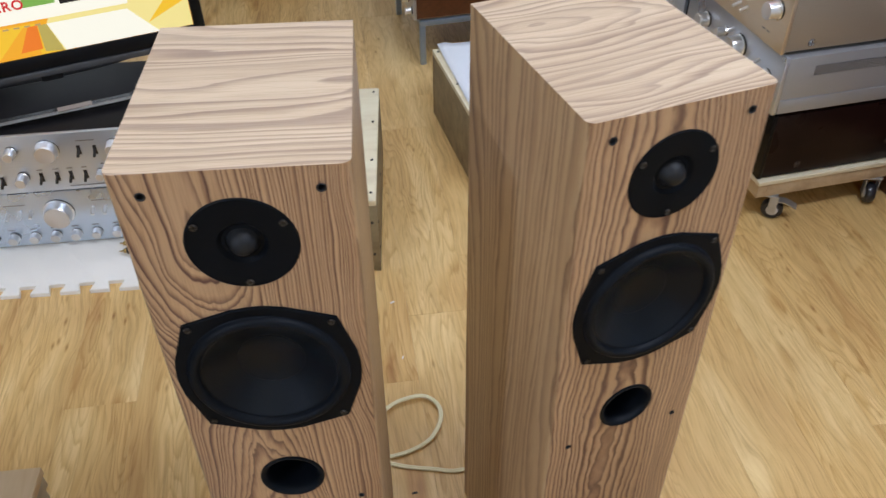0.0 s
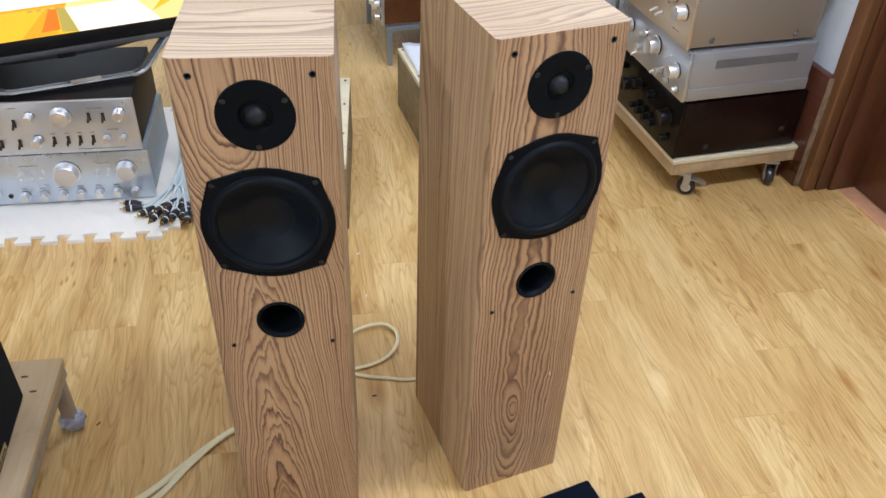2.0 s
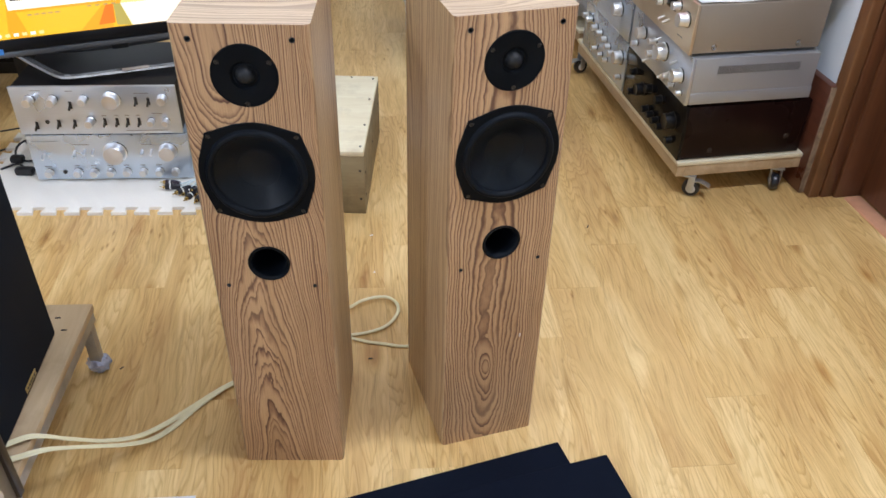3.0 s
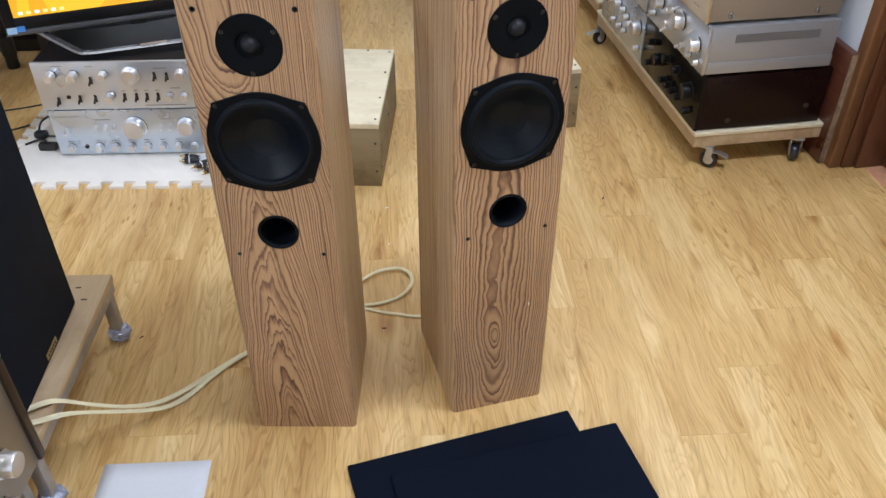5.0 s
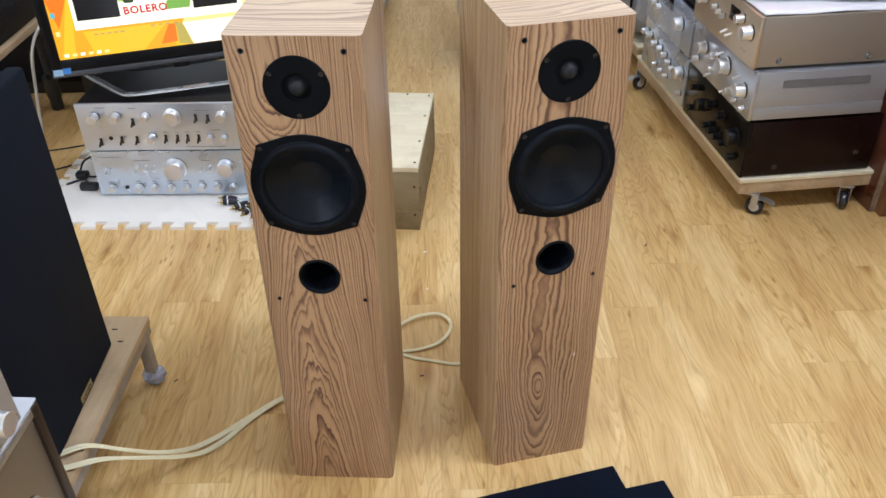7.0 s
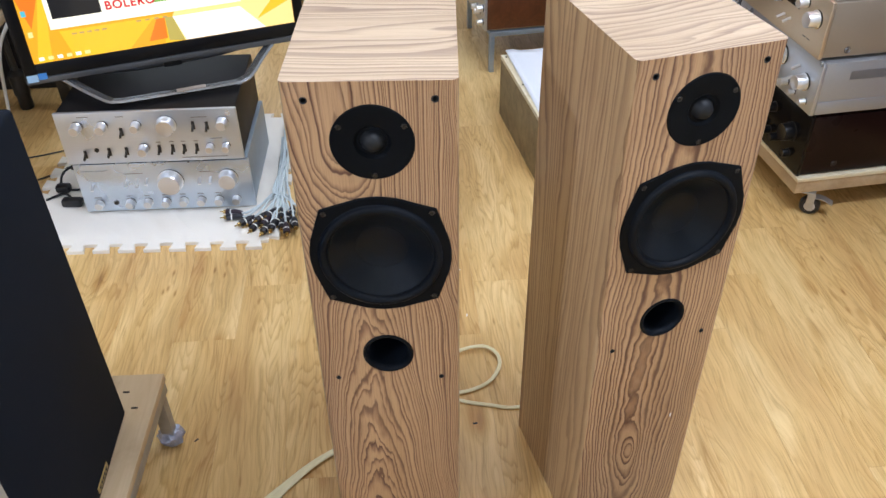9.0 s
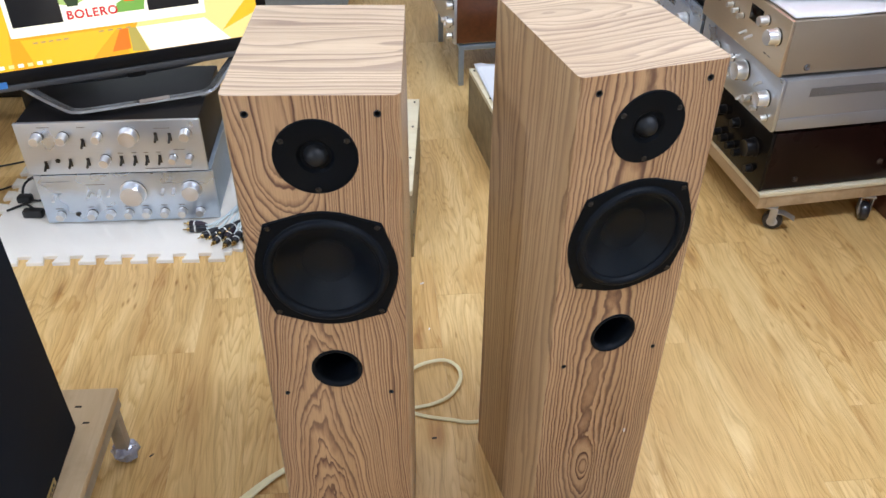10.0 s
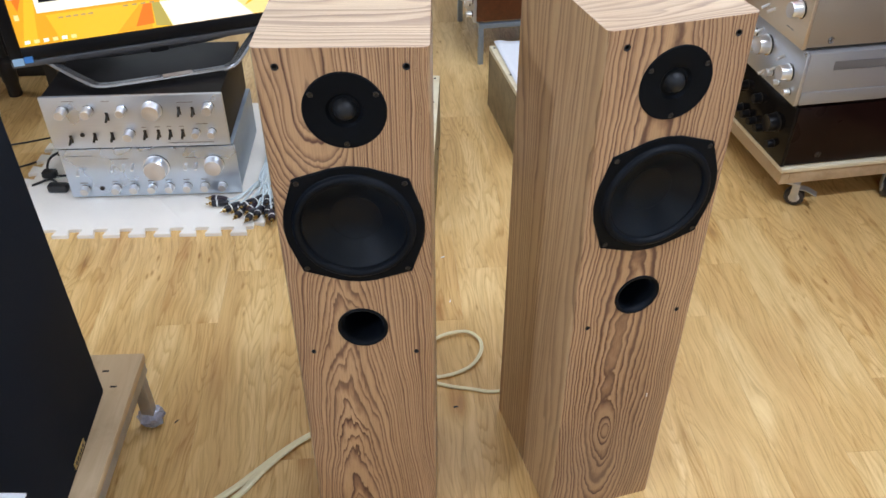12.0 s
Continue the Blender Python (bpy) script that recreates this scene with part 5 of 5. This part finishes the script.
# sign on its white base
SIGN = pose(0.842, 1.150, 0.6135, 0, 0, -1.5)
sign = thing("red_sign", SIGN, "red sign with white lettering on a white base", "sign")
part("base", box(0, 0.518, 0, 0.10, 0, 0.014, 0.002), white_foamboard, sign, "white base board")
part("panel", box(0.012, 0.505, 0.012, 0.018, 0.0142, 0.20, 0.001), sign_red, sign)
x = 0.035
for wn in (0.036, 0.018, 0.03, 0.03, 0.055, 0.028, 0.022, 0.010, 0.036, 0.020, 0.010, 0.044, 0.020):
    part("lettering", box(x, x + wn, 0.0112, 0.0125, 0.031, 0.0415), sign_white, sign)
    x += wn + 0.0075
x = 0.11
for wn in (0.05, 0.03, 0.06, 0.04, 0.05):
    part("lettering", box(x, x + wn, 0.0112, 0.0125, 0.068, 0.086), sign_white, sign)
    x += wn + 0.012

# second stack on the trolley
amplifier("stereo_amplifier", ROOM @ pose(-0.045, 0.668, 0.1248, 0, 0, FACE), 0.43, 0.36, 0.175, silver_cool, grey_case, "brushed silver amplifier with many knobs on a trolley",
          knobs=[(0.17, 0.11, 0.022, 0.03), (0.185, 0.045, 0.009, 0.022), (0.10, 0.095, 0.010, 0.022), (0.06, 0.105, 0.010, 0.022), (0.02, 0.115, 0.010, 0.022), (-0.03, 0.12, 0.011, 0.024), (-0.08, 0.12, 0.011, 0.024), (-0.14, 0.13, 0.011, 0.026), (-0.18, 0.13, 0.011, 0.026), (0.05, 0.05, 0.008, 0.02), (0.0, 0.05, 0.008, 0.02), (-0.06, 0.05, 0.008, 0.02)])
second = amplifier("stereo_amplifier", ROOM @ pose(-0.050, 0.668, 0.2998, 0, 0, FACE), 0.43, 0.36, 0.150, silver_cool, grey_case, "silver amplifier wrapped in crinkled clear film",
                   knobs=[(0.12, 0.085, 0.022, 0.03), (-0.08, 0.08, 0.010, 0.02), (-0.13, 0.08, 0.010, 0.02)], window=(-0.16, 0.03, 0.095, 0.135))
wrap = bmesh.new()
bmesh.ops.create_grid(wrap, x_segments=26, y_segments=10, size=0.5)
wr = random.Random(8)
for vtx in wrap.verts:
    x, z = vtx.co.x, vtx.co.y
    vtx.co = Vector((x * 0.44, -0.036 - 0.006 * wr.random(), 0.078 + z * 0.152))
part("film_wrap", wrap, film_clear, second, "crinkled clear plastic film")
amplifier("tuner", ROOM @ pose(-0.035, 0.655, 0.4500, 0, 0, FACE), 0.42, 0.34, 0.13, grey_case, grey_case, "dark tuner with bright knobs on top of the stack",
          knobs=[(0.15, 0.06, 0.012, 0.034), (0.15, 0.10, 0.012, 0.034), (0.05, 0.09, 0.012, 0.034), (-0.05, 0.09, 0.012, 0.034)], jacks=[(0.0, 0.03), (0.06, 0.03)])

# ---- behind: pale round-cornered speaker on a second trolley ----
trolley(ROOM, -0.01, 0.34, 1.02, 1.75, "low pine trolley carrying a pale speaker")
pale = thing("pale_speaker", ROOM @ pose(-0.035, 1.24, 0.1248, 0, 0, FACE), "pale silver speaker with large dark rounds on its front", "loudspeaker")
shell = slab([(0.21 * (1 if math.cos(a) > 0 else -1) * abs(math.cos(a)) ** 0.45, 0.22 + 0.22 * (1 if math.sin(a) > 0 else -1) * abs(math.sin(a)) ** 0.45) for a in [2 * math.pi * k / 48 for k in range(48)]], 0, 0.28, 0.02)
shell.transform(pose(0, 0.28, 0.02, 90))
part("shell", shell, silver_case, pale)
part("woofer", lathe([(0.085, 0), (0.083, 0.006), (0.075, 0.006), (0.060, -0.004), (0.03, -0.02), (0.0, -0.015)], 40), black_rubber, pale, "", pose(0.08, -0.004, 0.16, 90))
part("woofer", lathe([(0.085, 0), (0.083, 0.006), (0.075, 0.006), (0.060, -0.004), (0.03, -0.02), (0.0, -0.015)], 40), black_rubber, pale, "", pose(0.06, -0.004, 0.35, 90))
part("tweeter_ring", lathe([(0.03, 0), (0.029, 0.008), (0.02, 0.008), (0.0, 0.002)], 28), chrome, pale, "", pose(-0.08, -0.004, 0.24, 90))
darkbox = thing("black_cabinet", ROOM @ pose(-0.03, 1.62, 0.1248, 0, 0, FACE), "black cabinet standing behind the amplifiers", "cabinet")
part("body", box(-0.12, 0.12, 0, 0.3, 0, 0.6, 0.006), black_plastic, darkbox)
part("front_panel", box(-0.11, 0.11, -0.008, 0.0, 0.02, 0.58, 0.003), speaker_black, darkbox)

# ---- behind: wood-cased receiver on a steel stand ----
frame_stand = thing("steel_stand", ROOM @ pose(-0.655, 1.0, 0), "low blue-grey steel stand under a wooden receiver", "stand")
for x in (0.0, 0.36):
    for y in (0.0, 0.40):
        part("leg", box(x, x + 0.018, y, y + 0.018, 0, 0.135, 0.0015), steel_blue, frame_stand)
for x0, x1, y0, y1 in ((0, 0.378, 0, 0.018), (0, 0.378, 0.40, 0.418), (0, 0.018, 0.0182, 0.3998), (0.36, 0.378, 0.0182, 0.3998)):
    part("rail", box(x0, x1, y0, y1, 0.1352, 0.153, 0.0015), steel_blue, frame_stand)
amplifier("receiver", ROOM @ pose(-0.675, 1.225, 0.153, 0, 0, FACE), 0.45, 0.40, 0.19, silver, red_wood, "red-brown wood-cased receiver with silver knobs on a steel stand",
          knobs=[(0.20, 0.03, 0.010, 0.022), (0.20, 0.08, 0.012, 0.024), (0.15, 0.05, 0.010, 0.022), (0.1, 0.05, 0.010, 0.022), (0.20, 0.14, 0.014, 0.024), (0.0, 0.12, 0.022, 0.024)], overlap=0.001)

amplifier("stereo_amplifier", ROOM @ pose(-0.690, 1.215, 0.3432, 0, 0, FACE), 0.43, 0.42, 0.15, black_plastic, silver_case, "silver-cased amplifier with a black front on a wooden receiver",
          knobs=[(0.18, 0.04, 0.010, 0.024), (0.18, 0.09, 0.010, 0.024), (0.10, 0.07, 0.012, 0.024), (0.0, 0.07, 0.012, 0.024)], side_screws=[(1, 0.10, 0.045), (1, 0.33, 0.045)], overlap=0.003)

# ---- far back: black amplifier on a trolley ----
trolley(pose(0, 0, 0, 0, 0, 0), -0.78, -0.205, 2.52, 3.05, "low grey trolley with casters in the back of the room", steel_blue)
amplifier("power_amplifier", pose(-0.465, 2.60, 0.1248, 0, 0, -2), 0.50, 0.38, 0.17, black_plastic, black_plastic, "black amplifier with a row of chrome jacks on a trolley",
          knobs=[(-0.19 + 0.075 * k, 0.085, 0.009, 0.016) for k in range(6)], jacks=[(-0.15, 0.035), (-0.06, 0.035), (0.15, 0.035), (0.18, 0.035)], marks=[(0.0, 0.06, 0.1)], metal=zinc)
part("rack_ear", box(-0.262, -0.2505, -0.004, 0.01, 0.01, 0.168, 0.001), galvanised, bpy.data.objects["power_amplifier.001"])

# ---- small litter on the floor ----
for n, (x, y, a, w, ln, mt) in enumerate(((0.112, 0.80, 30, 0.004, 0.010, sign_white), (0.737, 0.856, 70, 0.004, 0.014, lever_dark), (0.14, 0.30, 10, 0.004, 0.010, lever_dark), (-0.43, 0.262, 50, 0.003, 0.010, lever_dark), (0.13, 0.63, 80, 0.003, 0.008, sign_white))):
    solo("wood_chip", box(-ln / 2, ln / 2, -w / 2, w / 2, 0, 0.0015, 0.0004), mt, pose(x, y, 0.0, 0, 0, a), "tiny chip of litter lying on the floor", "litter", group="bits of litter")

# ---- floor planks ----
PLW, PLL = 0.1426, 0.78
LAY = pose(0, 0, 0, 0, 0, -5.6)                  # the planks run a little askew to the walls
EDGES = ((0.575, 0, 0), (-4.38, 0, 0), (0, -3.73, 0), (0, 3.58, 0))
plank_meshes = {}


def plank_of(length):
    key = round(length, 3)
    if key not in plank_meshes:
        plank_meshes[key] = to_mesh(box(-PLW / 2 + 0.0001, PLW / 2 - 0.0001, -length / 2 + 0.0001, length / 2 - 0.0001, -0.012, 0, 0.00035, 1), "plank", laminate, 0)
    return plank_meshes[key]


def cut_plank(m):
    """A plank sawn off along the walls; None where nothing is left."""
    bm = box(-PLW / 2 + 0.0001, PLW / 2 - 0.0001, -PLL / 2 + 0.0001, PLL / 2 - 0.0001, -0.012, 0)
    for co in EDGES:
        co = Vector(co)
        inv = m.inverted()
        bmesh.ops.bisect_plane(bm, geom=bm.verts[:] + bm.edges[:] + bm.faces[:], plane_co=inv @ co, plane_no=inv.to_3x3() @ co.normalized(), clear_outer=True)
        bmesh.ops.holes_fill(bm, edges=[e for e in bm.edges if e.is_boundary])
    if not bm.faces:
        bm.free()
        return None
    return to_mesh(bm, "plank", laminate, 0)


rng = random.Random(4)
for row in range(-6, 39):
    start = -0.667 - 0.187 * row
    for k in range(-10, 20):
        m = LAY @ pose(0.0008 - PLW * row, start + PLL * (k + 0.5), 0, 0, 0, 180 * rng.randrange(2))
        corners = [m @ Vector((x, y, 0)) for x in (-PLW / 2, PLW / 2) for y in (-PLL / 2, PLL / 2)]
        inside = [-4.38 < c.x < 0.575 and -3.73 < c.y < 3.58 for c in corners]
        if all(inside):
            part("plank", plank_of(PLL), None, floor, "", m)
        elif any(inside):
            me = cut_plank(m)
            if me:
                part("plank", me, None, floor, "", m)
